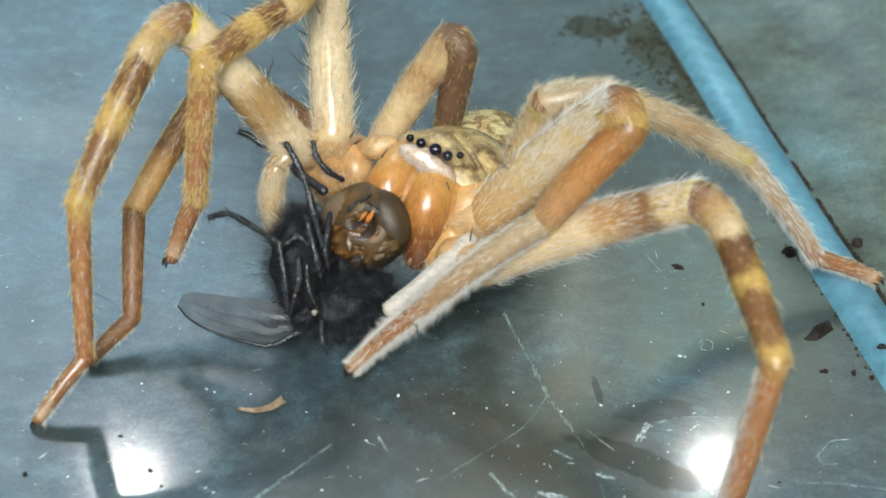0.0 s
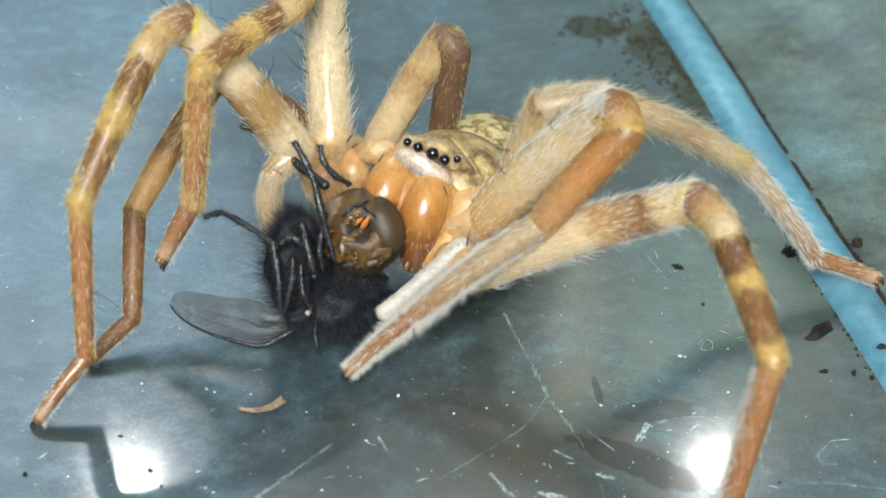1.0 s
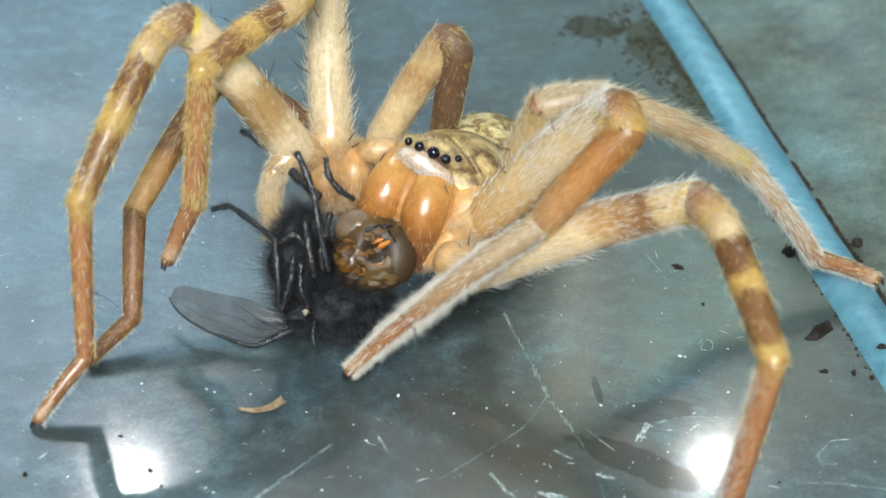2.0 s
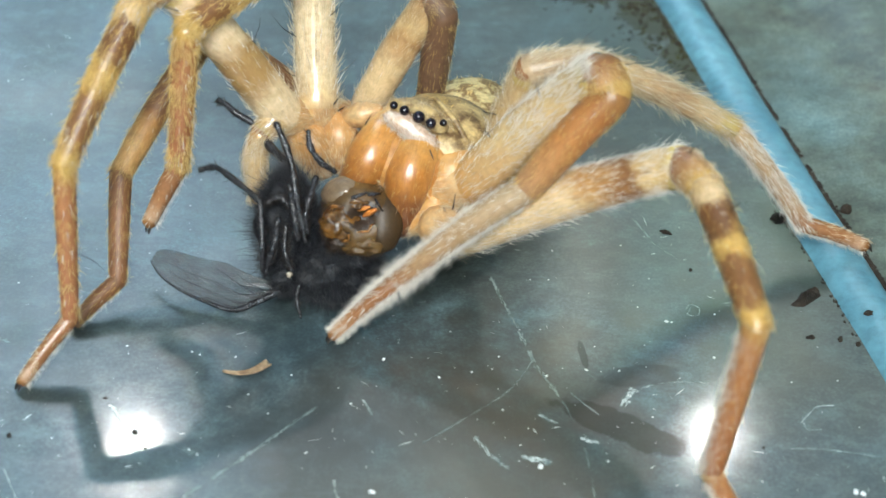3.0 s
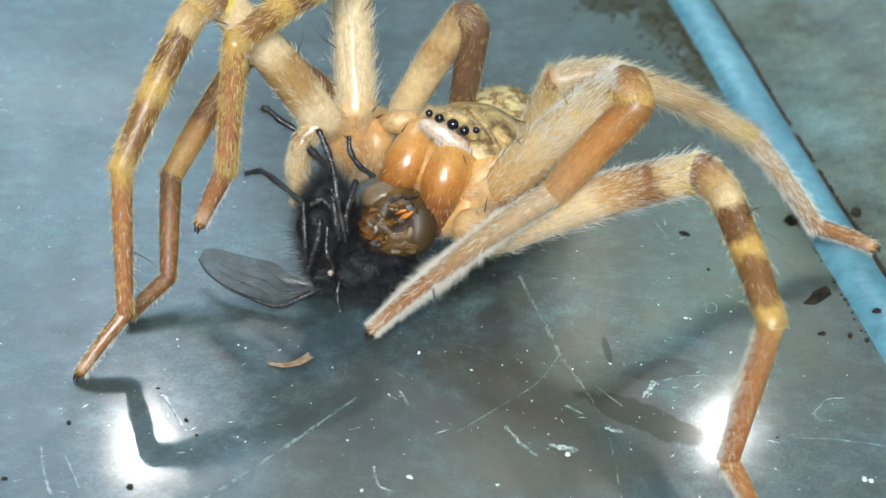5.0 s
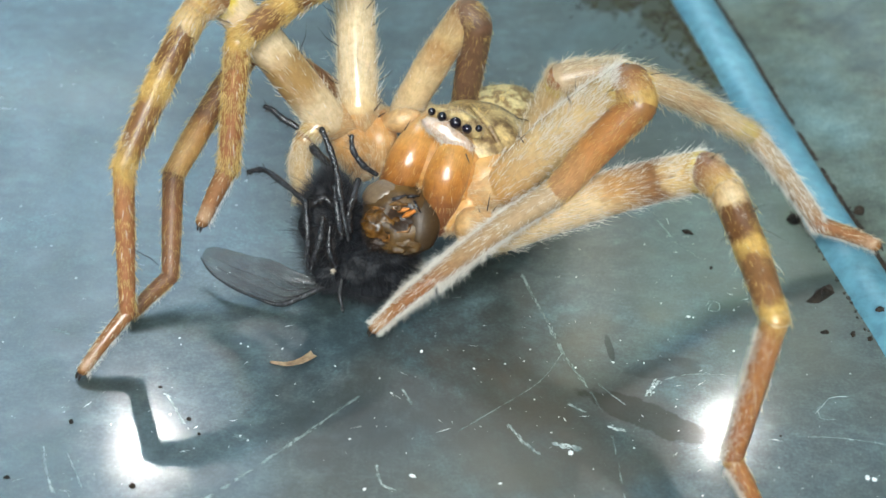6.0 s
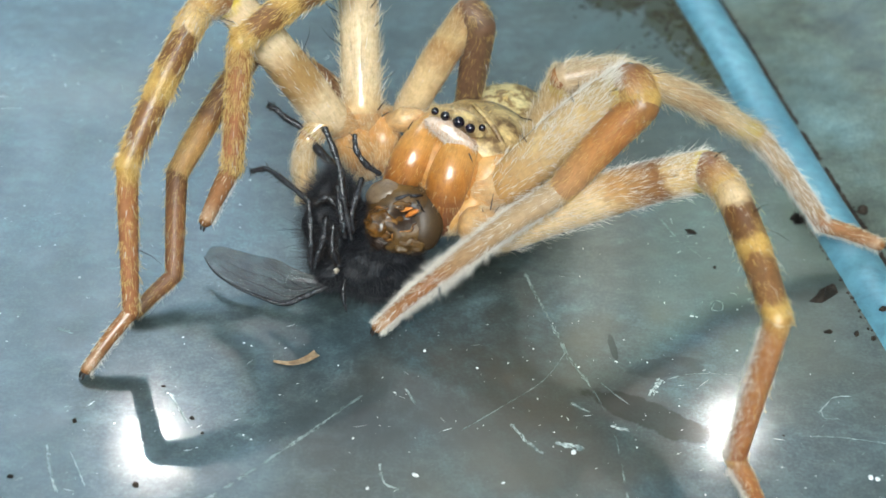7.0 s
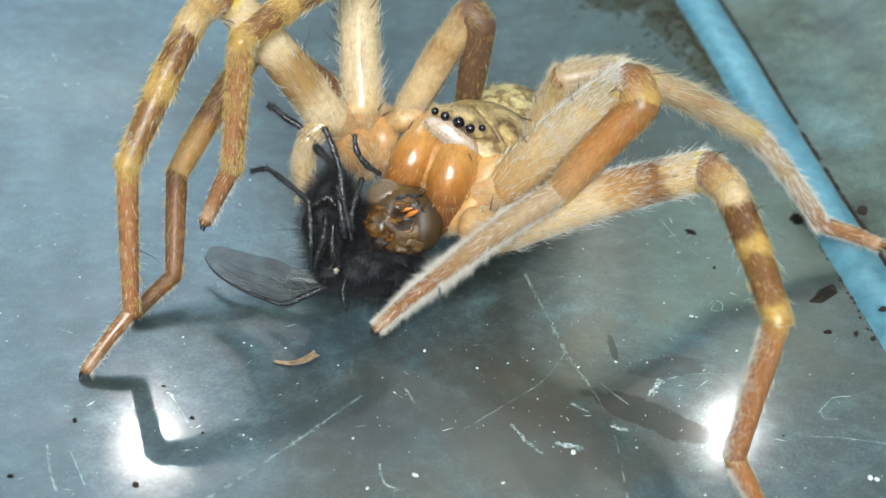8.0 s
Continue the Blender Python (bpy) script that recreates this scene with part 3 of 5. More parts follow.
def room():
    slab("ceiling", (-1.8, -1.8, 2.6), (1.8, 2.0, 2.7), M_CEILING)
    slab("floor", (-1.8, -1.8, -0.11), (1.8, 2.0, -0.006), M_FLOORB)
    # north wall with a window opening, known only by its reflection in the sheet
    x0, x1, z0, z1 = -1.15, -0.20, 1.05, 2.5
    slab("wall_north", (-1.8, 1.9, -0.006), (x0, 2.0, 2.6), M_WALL)
    u0, u1, w0, w1 = 0.245, 0.60, 1.45, 1.93
    slab("wall_north", (x1, 1.9, -0.006), (u0, 2.0, 1.1), M_WALL)
    slab("wall_north", (x1, 1.9, 1.42), (u0, 2.0, 1.99), M_WALL)
    slab("wall_north", (x1, 1.9, 2.45), (u1, 2.0, 2.6), M_WALL)
    # two unseen panes added to brighten parts of the sheet's reflection
    slab("added_pane_7", (x1, 1.955, 1.99), (0.36, 1.961, 2.45), M_PANE_SAND, label="added dim sand-coloured pane, unseen")
    slab("added_pane_6", (x1, 1.955, 1.1), (u0, 1.961, 1.42), M_PANE_DIM, label="added dim blue pane, unseen")
    slab("wall_north", (u1, 1.9, -0.006), (1.8, 2.0, 1.9), M_WALL)
    slab("wall_north", (u1, 1.9, 2.45), (1.8, 2.0, 2.6), M_WALL)
    slab("wall_north", (1.1, 1.9, 1.9), (1.8, 2.0, 2.45), M_WALL)
    # unseen pane added to brighten the sheet's near right corner
    slab("added_pane_8", (u1, 1.955, 1.9), (1.1, 1.961, 2.45), M_PANE_SLATE, label="added slate blue pane, unseen")
    slab("wall_north", (x0, 1.9, -0.006), (x1, 2.0, z0), M_WALL)
    slab("wall_north", (x0, 1.9, z1), (x1, 2.0, 2.6), M_WALL)
    slab("wall_north", (u0, 1.9, -0.006), (u1, 2.0, w0), M_WALL)
    slab("wall_north", (u0, 1.9, w1), (u1, 2.0, 1.99), M_WALL)
    slab("wall_north", (0.36, 1.9, 1.99), (u1, 2.0, 2.45), M_WALL)
    # unseen panel and beam, added to brown and darken what the sheet reflects
    slab("trim", (-0.2, 1.88, 1.42), (0.235, 1.899, 1.99), M_ADDED_WOOD, label="unseen brown wooden wall panel, added")
    slab("trim", (0.236, 1.87, 1.93), (0.60, 1.899, 1.99), M_ADDED_WOOD, label="unseen brown wooden beam over the window, added")
    slab("window_3", (x0, 1.955, 1.40), (x1, 1.961, z1), M_PANE_BLUE, label="tinted blue window pane")
    slab("window_4", (x0, 1.955, 1.33), (x1 - 0.13, 1.961, 1.40), M_PANE_CLEAR, label="clear strip of window glass")
    slab("trim", (x1 - 0.13, 1.94, 1.33), (x1, 1.97, 1.40), M_WALL, label="teal painted window bar")
    slab("window_5", (x0, 1.955, z0), (x1, 1.961, 1.33), M_PANE_DEEP, label="deep blue window pane")
    slab("window_1", (u0, 1.955, w0), (0.335, 1.961, w1), M_PANE_BEIGE, label="tinted beige window pane")
    slab("trim", (0.335, 1.91, w0), (0.352, 1.99, w1), M_BOARD, label="beige wooden window post")
    slab("window_2", (0.352, 1.955, w0), (u1, 1.961, w1), M_PANE_GREEN, label="tinted green window pane")
    # south opening: unseen, added to hold the soft fill
    a0, a1, b0, b1 = -0.75, 0.55, 0.97, 2.27
    slab("wall_south", (-1.8, -1.8, -0.006), (a0, -1.7, 2.6), M_WALL)
    slab("wall_south", (a1, -1.8, -0.006), (1.8, -1.7, 2.6), M_WALL)
    slab("wall_south", (a0, -1.8, -0.006), (a1, -1.7, b0), M_WALL)
    slab("wall_south", (a0, -1.8, b1), (a1, -1.7, 2.6), M_WALL)
    slab("added_window", (a0, -1.776, b0), (a1, -1.77, b1), M_PANE_CLEAR, label="clear pane of an unseen window added for the fill")
    slab("wall_west", (-1.8, -1.7, -0.006), (-1.7, 1.9, 2.6), M_WALL)
    slab("wall_east", (1.7, -1.7, -0.006), (1.8, 1.9, 2.6), M_WALL)


def ceiling_lamp(place, radius):
    """A shallow white shell round the lamp, hung on a stem from the ceiling."""
    s = Shape()
    x, y, z = (k * 1000 for k in place)
    n = 32
    k = radius * 1000
    prof = [(k, -2), (k * 1.1, -4), (k * 1.15, 6), (k * 1.0, k * 0.3 + 6), (4, k * 0.4 + 6), (3, 2600 - z)]
    verts = [(x + r * math.cos(2 * math.pi * j / n), y + r * math.sin(2 * math.pi * j / n), z + h) for r, h in prof for j in range(n)]
    faces = [(i * n + j, i * n + (j + 1) % n, (i + 1) * n + (j + 1) % n, (i + 1) * n + j) for i in range(len(prof) - 1) for j in range(n)]
    s.add(verts, faces)
    return tagged(mesh_object("ceiling_lamp", s, [M_HOUSING]), "round white ceiling lamp, lit", "lamp", "ceiling lamps")


# ---- the tray: sheet, blue bead, side sheet ----
BEAD = [(11.8, 60.0), (19.2, 30.0), (21.5, 19.4), (23.6, 10.0), (25.3, 2.7), (26.8, -3.8), (31.4, -24.0)]


def bead_line(offset, n=60):
    line = smooth_line([(x, y, 0) for x, y in BEAD], n)
    fr = frames_along(line)
    return [p + Vector((-t.y, t.x, 0)) * offset for p, (t, a, b) in zip(line, fr)]


def tray():
    s = Shape()
    left = bead_line(-0.1)
    verts = []
    for z in (0.0, -3.0):
        for p in left:
            verts += [(-160, p.y if 0 < left.index(p) < len(left) - 1 else (160 if p is left[0] else -160), z), (p.x if 0 < left.index(p) < len(left) - 1 else p.x + (-26 if p is left[0] else 26), p.y if 0 < left.index(p) < len(left) - 1 else (160 if p is left[0] else -160), z)]
    n = len(left)
    faces = [(2 * i, 2 * i + 2, 2 * i + 3, 2 * i + 1) for i in range(n - 1)]
    faces += [(2 * n + 2 * i + 1, 2 * n + 2 * i + 3, 2 * n + 2 * i + 2, 2 * n + 2 * i) for i in range(n - 1)]
    faces += [(2 * i + 1, 2 * i + 3, 2 * n + 2 * i + 3, 2 * n + 2 * i + 1) for i in range(n - 1)]
    s.add(verts, faces)
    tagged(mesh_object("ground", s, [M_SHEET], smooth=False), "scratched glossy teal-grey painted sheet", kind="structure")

    s = Shape()
    line = [(p.x, p.y, -0.95) for p in bead_line(1.2, 60)]
    first, last = Vector(line[0]), Vector(line[-1])
    line = [tuple(first + (first - Vector(line[3])) * 6)] + line + [tuple(last + (last - Vector(line[-4])) * 6)]
    rad = [1.78 + 0.05 * noise.noise(Vector((i * 0.35, 0, 3))) for i in range(len(line))]
    add_tube(s, line, rad, 22)
    tagged(mesh_object("trim", s, [M_BEAD]), "light blue rounded plastic edge bead", kind="structure")

    s = Shape()
    right = bead_line(2.5)
    verts = []
    for p in right:
        verts += [(p.x, p.y, 0.05), (p.x + 12, p.y + 3, 1.3), (p.x + 130, p.y + 30, 20.0)]
    e0, e1 = right[0], right[-1]
    verts += [(e0.x - 26, 160, 0.05), (e0.x, 160, 1.3), (e0.x + 130, 160, 20.0), (e1.x + 26, -160, 0.05), (e1.x + 30, -160, 1.3), (e1.x + 160, -160, 20.0)]
    n = len(right)
    faces = []
    order = [n] + list(range(n)) + [n + 1]
    for a, b in zip(order, order[1:]):
        for k in range(2):
            faces.append((3 * a + k, 3 * b + k, 3 * b + k + 1, 3 * a + k + 1))
    s.add(verts, faces)
    ob = mesh_object("side_sheet", s, [M_SIDE])
    sol = ob.modifiers.new("thickness", "SOLIDIFY")
    sol.thickness, sol.offset = 1.5 * MM, -1
    tagged(ob, "green-grey painted sheet beyond the blue bead", kind="structure")


# ---- spider ----
def make_leg(spider, joints, radii, skins, hair, counts, lengths, seed, spines=(4, 1, 2, 1, 0), scopula=(0, 0), claw=True, brush=(0, 0, -1), widths=0.0135, bulge=0.1, label="", fringe=0.5, bald=(), membrane=True, rims=()):
    """joints: hip, end of the short first pieces, knee, end of patella, end of tibia, end of metatarsus, tip."""
    j = [Vector(p) for p in joints]
    leg = limb_segment("leg", [j[0], j[1]], [radii[0], radii[1] * 0.95], M_COXA, spider, M_HAIR, 260, 0.6, seed, label=label)
    names = ("femur", "patella", "tibia", "metatarsus", "tarsus")
    out = {"leg": leg}
    for i, name in enumerate(names):
        a, b = j[i + 1], j[i + 2]
        if (b - a).length < 0.05:
            continue
        mid = a.lerp(b, 0.5) + Vector((0, 0, 0.03)) * (b - a).length
        r0, r1 = radii[i + 1], radii[i + 2]
        out[name] = limb_segment(name, [a, mid, b], [r0, r1], skins[i], leg, hair[i], counts[i], lengths[i], seed * 10 + i, spines[i],
                                 bulge=bulge if i in (0, 2) else 0.03, scopula=scopula[i - 3] if i >= 3 else 0, width=widths, brush=brush, fringe=fringe, both=fringe > 0.6, flare=(0.25, 1.35) if i == 3 else (1.15, 0.5), bare=((0.2, 0.41), (0.58, 0.84)) if skins[i] is M_TIBIA else (bald if i == 0 else ()))
    # yellow skin under the knee and a pale rim where the next piece begins
    if membrane:
        s = Shape()
        d = (j[2] - j[1]).normalized()
        blob(s, j[2] - d * 0.35 + Vector((0, -0.12, -0.22)) * radii[2], (radii[2] * 0.92, 0.75, radii[2] * 0.86), d, lumps=0.12, seed=seed)
        mesh_object("knee_skin", s, [M_KNEE], leg, "soft yellow skin of the knee")
    for k, q in rims:
        s = Shape()
        d = (j[k + 1] - j[k]).normalized()
        a = d.orthogonal().normalized()
        b = d.cross(a)
        p, r = j[k] + d * q, radii[k] * 0.99
        ring = [p + (a * math.cos(w) + b * math.sin(w)) * r * (1 + 0.03 * math.sin(5 * w + seed)) + d * 0.05 * math.sin(3 * w + seed) for w in [2 * math.pi * i / 28 for i in range(29)]]
        add_tube(s, ring, [0.045 + 0.02 * math.sin(i * 1.3) for i in range(29)], 7)
        mesh_object("joint_rim", s, [M_RIM], leg, "pale rim of the joint")
    if claw:
        s = Shape()
        d = (j[-1] - j[-2]).normalized()
        for k in (-1, 1):
            side_v = d.cross(Vector((0, 0, 1))).normalized() * 0.12 * k
            p = j[-1] + side_v
            add_tube(s, smooth_line([p - d * 0.1, p + d * 0.3 + Vector((0, 0, 0.06)), p + d * 0.46 + Vector((0, 0, -0.14))], 6), lerp_list([0.13, 0.1, 0.03], 6), 8)
        mesh_object("claw", s, [M_BRISTLE], leg, "dark paired claw")
    return out


def build_spider():
    spider = new("spider")
    tagged(spider, "pale tan huntsman spider with banded hairy legs eating a fly", "spider")
    legs = {}
    legs["A"] = make_leg(spider, [(-2.53, 6.37, 7.00), (-4.21, 5.06, 8.00), (-9.7, 4.98, 15.9), (-10.88, 3.33, 16.0), (-14.17, -2.9, 10.5), (-14.25, -5.35, 2.70), (-16.50, -7.51, 0.45)],
                         [1.1, 1.1, 0.96, 0.74, 0.57, 0.42, 0.3], [M_FEMUR_RING, M_PATELLA, M_TIBIA, M_META, M_TARSUS],
                         [M_HAIR, M_HAIR, M_HAIR_GOLD, M_HAIR_GOLD, M_HAIR], (420, 200, 900, 170, 45), (0.5, 0.4, 0.42, 0.38, 0.25), 11, (6, 1, 1, 1, 0), (60, 110), bulge=0.12, widths=0.022, bald=((0.34, 0.8),), rims=((3, 0.1),))
    legs["B"] = make_leg(spider, [(-0.96, 8.51, 5.50), (-2.59, 8.30, 6.00), (-8.31, 9.09, 10.20), (-9.00, 8.17, 9.80), (-12.60, 2.87, 5.60), (-12.55, -1.09, 1.60), (-14.56, -2.99, 0.40)],
                         [0.9, 0.85, 0.75, 0.68, 0.60, 0.46, 0.36], [M_DARKLEG, M_DARKTIP, M_DARKLEG, M_DARKTIP, M_DARKTIP],
                         [M_HAIR_GOLD] * 5, (300, 120, 420, 220, 90), (0.4, 0.35, 0.38, 0.32, 0.25), 12, (1, 0, 0, 0, 0), (20, 60), label="darker brown leg", membrane=False)
    legs["C"] = make_leg(spider, [(-2.20, 6.12, 6.80), (-2.49, 5.94, 8.20), (-3.23, 14.19, 14.6), (-4.19, 7.38, 15.66), (-8.71, 3.05, 14.38), (-9.39, 1.72, 7.07), (-10.82, 0.31, 4.37)],
                         [1.1, 1.05, 1.0, 0.78, 0.66, 0.56, 0.38], [M_FEMUR_CREAM, M_PATELLA, M_TIBIA, M_META, M_TARSUS],
                         [M_HAIR, M_HAIR, M_HAIR_GOLD, M_HAIR_GOLD, M_HAIR], (520, 80, 900, 700, 16), (0.9, 0.4, 0.45, 0.42, 0.28), 13, (9, 1, 2, 1, 0), (160, 110), bulge=0.06, widths=0.022)
    legs["D"] = make_leg(spider, [(1.65, 8.64, 5.50), (0.07, 8.23, 6.50), (3.38, 9.25, 12.60), (4.01, 8.58, 12.20), (3.48, 9.43, 6.00), (3.20, 9.36, 1.50), (2.83, 8.98, 0.50)],
                         [0.95, 0.9, 0.88, 0.82, 0.7, 0.5, 0.4], [M_FEMUR_MATT, M_DULLTIP, M_DULLTIP, M_DULLTIP, M_DULLTIP],
                         [M_HAIR, M_HAIR_GOLD, M_HAIR_GOLD, M_HAIR, M_HAIR], (450, 80, 200, 100, 50), (0.4, 0.35, 0.35, 0.3, 0.25), 14, (2, 0, 1, 0, 0), membrane=False)
    legs["E"] = make_leg(spider, [(3.79, 2.24, 5.60), (5.62, 1.91, 6.20), (11.55, 0.60, 14.00), (12.08, -0.57, 13.60), (8.15, -1.79, 8.80), (1.82, -3.01, 3.60), (-1.27, -4.18, 0.95)],
                         [1.2, 1.26, 1.2, 0.95, 0.76, 0.50, 0.36], [M_FEMUR_PALE, M_PATELLA, M_TIBIA_RED, M_META_PALE, M_TARSUS],
                         [M_HAIR_WHITE, M_HAIR_GOLD, M_HAIR_GOLD, M_HAIR_WHITE, M_HAIR_WHITE], (1750, 300, 210, 170, 60), (0.62, 0.4, 0.4, 0.42, 0.36), 15, (4, 1, 1, 0, 0), (700, 620), brush=(0.58, -0.49, -0.585), bulge=0.1, fringe=0.72, widths=0.016, bald=((-0.1, 0.36),))
    legs["F"] = make_leg(spider, [(3.88, 0.26, 4.60), (5.39, -0.40, 4.80), (15.45, -2.49, 11.00), (16.40, -4.48, 11.20), (17.94, -12.32, 9.60), (16.53, -14.81, 2.60), (17.99, -16.27, 0.45)],
                         [1.15, 1.15, 1.0, 0.84, 0.68, 0.52, 0.38], [M_FEMUR, M_PATELLA, M_TIBIA, M_META_DARK, M_META_DARK],
                         [M_HAIR_WHITE, M_HAIR, M_HAIR_GOLD, M_HAIR_GOLD, M_HAIR_GOLD], (1050, 300, 500, 75, 20), (0.6, 0.4, 0.45, 0.42, 0.3), 16, (4, 1, 3, 1, 0), (330, 200), brush=(-1, -0.1, -0.2), bulge=0.1, widths=0.015, rims=((3, 0.1), (4, 0.05)))
    legs["G"] = make_leg(spider, [(5.79, 4.25, 5.50), (7.04, 4.44, 6.00), (8.36, 3.13, 12.50), (11.32, 3.18, 13.00), (19.72, 5.92, 7.20), (23.97, 3.91, 2.40), (27.40, 3.55, 1.30)],
                         [1.0, 0.98, 0.86, 0.74, 0.58, 0.48, 0.38], [M_FEMUR_PALE, M_META_PALE, M_TIBIA_PALE, M_META_PALE, M_TARSUS],
                         [M_HAIR, M_HAIR, M_HAIR, M_HAIR_WHITE, M_HAIR], (900, 500, 800, 500, 140), (0.55, 0.6, 0.8, 0.55, 0.3), 17, (4, 1, 1, 0, 0), (160, 100))

    # head and body
    fwd = Vector((-0.36, -0.93, 0.12)).normalized()
    s = Shape()
    v, n = blob(s, (4.04, 5.35, 6.60), (3.1, 3.1, 1.95), fwd, lumps=0.05, power=0.95)
    fur(s, v, n, 900, 0.35, 0.011, 1, fwd * -1.2, random.Random(3))
    mesh_object("carapace", s, [M_CARAPACE, M_HAIR_GOLD], spider, "tan shell with brown markings")
    s = Shape()
    v, n = blob(s, (5.62, 9.04, 4.00), (3.3, 4.5, 2.75), Vector((-0.3, -0.95, 0.05)), lumps=0.05)
    fur(s, v, n, 1500, 0.35, 0.011, 1, (0.25, 1.1, 0.1), random.Random(4))
    mesh_object("abdomen", s, [M_ABDOMEN, M_HAIR_GOLD], spider, "mottled yellow-brown hairy abdomen")
    for pts, rad, seed in (([(1.98, 5.95, 7.50), (1.04, 3.85, 7.60), (0.27, 2.58, 6.90), (-0.62, 2.33, 4.70)], [0.9, 1.18, 1.24, 0.9], 1), ([(3.76, 5.26, 7.20), (2.92, 3.07, 7.40), (2.36, 1.68, 6.50), (2.04, 1.24, 3.90)], [0.95, 1.18, 1.26, 0.8], 2)):
        s = Shape()
        line, rr = smooth_line(pts, 14), [r for r in lerp_list(rad, 14)]
        add_tube(s, line, rr, 22)
        rng = random.Random(seed)
        fr = frames_along(line)
        for _ in range(120):
            k = rng.randrange(10, 15)
            t, a, b = fr[k]
            w = rng.uniform(0, 6.28)
            d = a * math.cos(w) + b * math.sin(w)
            add_hair(s, line[k] + d * rr[k] * 0.95, d + t, rng.uniform(0.3, 0.7), 0.012, 1)
        for _ in range(700):
            k = rng.randrange(1, 12)
            t, a, b = fr[k]
            w = rng.uniform(0, 6.28)
            d = a * math.cos(w) + b * math.sin(w)
            if noise.noise((line[k] + d * rr[k]) * 1.5) > 0.05:
                add_hair(s, line[k] + t * rng.uniform(-0.2, 0.2) + d * rr[k] * 0.98, d * 0.15 + t, rng.uniform(0.2, 0.45), 0.006, 2)
        mesh_object("chelicera", s, [M_CHEL, M_HAIR, M_HAIR_GOLD], spider, "glossy orange fang base")
    s = Shape()
    v, n = blob(s, (2.46, 3.10, 8.71), (1.55, 0.42, 0.52), (-0.02, -0.777, 0.63), (0.5, 0.54, 0.67), lumps=0.22, seed=4.0)
    fur(s, v, n, 2600, 0.4, 0.007, 1, (0.1, -0.2, -1.0), random.Random(8))
    mesh_object("clypeus", s, [M_CLYPEUS, M_HAIR_WHITE], spider, "glossy whitish plate under the eyes")
    s = Shape()
    v, n = blob(s, (2.86, 3.99, 8.95), (1.75, 0.8, 0.62), (-0.5, -0.85, 0.0), (0.1, 0, 1), lumps=0.1)
    fur(s, v, n, 500, 0.4, 0.011, 1, (0, -0.2, 0.3), random.Random(12))
    mesh_object("eye_mound", s, [M_CARAPACE, M_HAIR], spider, "brown hairy mound round the eyes")
    s = Shape()
    add_tube(s, smooth_line([(3.68, 5.45, 9.00), (4.73, 3.89, 8.70), (5.86, 2.84, 6.90)], 12), lerp_list([0.12, 0.17, 0.14], 12), 10)
    mesh_object("carapace_ridge", s, [M_CARAPACE], spider, "brown ridge along the shell's edge")
    for place, r in (((1.54, 4.05, 9.50), 0.22), ((2.09, 3.54, 9.55), 0.27), ((2.82, 2.93, 9.60), 0.33), ((3.44, 2.60, 9.45), 0.28), ((4.08, 2.61, 9.50), 0.2)):
        s = Shape()
        blob(s, place, (r, r, r), rings=12, sides=18)
        mesh_object("eye", s, [M_EYE], spider, "glossy black eye")
    s = Shape()
    v, n = blob(s, (1.69, 2.9, 6.79), (2.3, 1.25, 1.75), (0.0, -0.777, 0.63), (0.3, 0.6, 0.74), lumps=0.06, seed=3.0, rings=26, sides=36)
    fur(s, v, n, 500, 0.3, 0.006, 1, (0, -0.3, -0.8), random.Random(19))
    mesh_object("face", s, [M_BRIDGE, M_HAIR_GOLD], spider, "smooth orange face round the fangs")
    # mouth lobes and the bases of the feelers
    for pts, rad, mat, hairs, label in (
            ([(2.62, 5.82, 7.30), (2.0, 3.75, 7.45), (1.5, 2.75, 6.8)], [1.0, 1.0, 0.8], M_BRIDGE, 4, "orange skin between the fangs"),
            ([(4.16, 4.79, 6.70), (3.63, 3.03, 6.75), (3.16, 1.83, 5.70)], [0.95, 1.15, 0.9], M_BRIDGE, 4, "orange skin beside the fangs"),
            ([(-3.40, 5.90, 6.80), (-2.73, 4.93, 6.20), (-2.20, 4.54, 5.00)], [1.0, 1.25, 0.8], M_FACE, 900, "pale orange lobe"),
            ([(-1.51, 6.14, 7.20), (-1.28, 5.09, 6.60), (-1.44, 4.52, 5.20)], [0.85, 1.0, 0.6], M_FACE, 380, "pale orange lobe"),
            ([(-0.80, 5.57, 7.60), (-0.11, 5.26, 8.00), (0.70, 5.21, 8.30)], [0.5, 0.75, 0.4], M_COXA, 40, "cream lobe"),
            ([(5.31, 5.09, 6.60), (4.67, 3.06, 5.90), (4.04, 1.92, 4.30)], [1.3, 1.9, 1.4], M_CHEEK, 420, "smooth tan cheek lobe"),
            ([(3.80, 1.49, 5.20), (3.03, 0.85, 4.45), (2.37, 1.05, 3.75)], [0.85, 0.6, 0.3], M_CHEEK, 300, "pale orange lobe")):
        s = Shape()
        line, rr = smooth_line(pts, 10), lerp_list(rad, 10)
        add_tube(s, line, rr, 18)
        rng = random.Random(hairs)
        fr = frames_along(line)
        for _ in range(hairs * 2):
            k = rng.randrange(3, 11)
            t, a, b = fr[k]
            w = rng.uniform(0, 6.28)
            d = a * math.cos(w) + b * math.sin(w)
            add_hair(s, line[k] + t * rng.uniform(-0.2, 0.2) + d * rr[k] * 0.96, d * rng.choice((0.1, 0.2, 0.5)) + t, rng.uniform(0.25, 0.7), 0.009, 1)
        mesh_object("mouth_lobe", s, [mat, M_HAIR], spider, label)
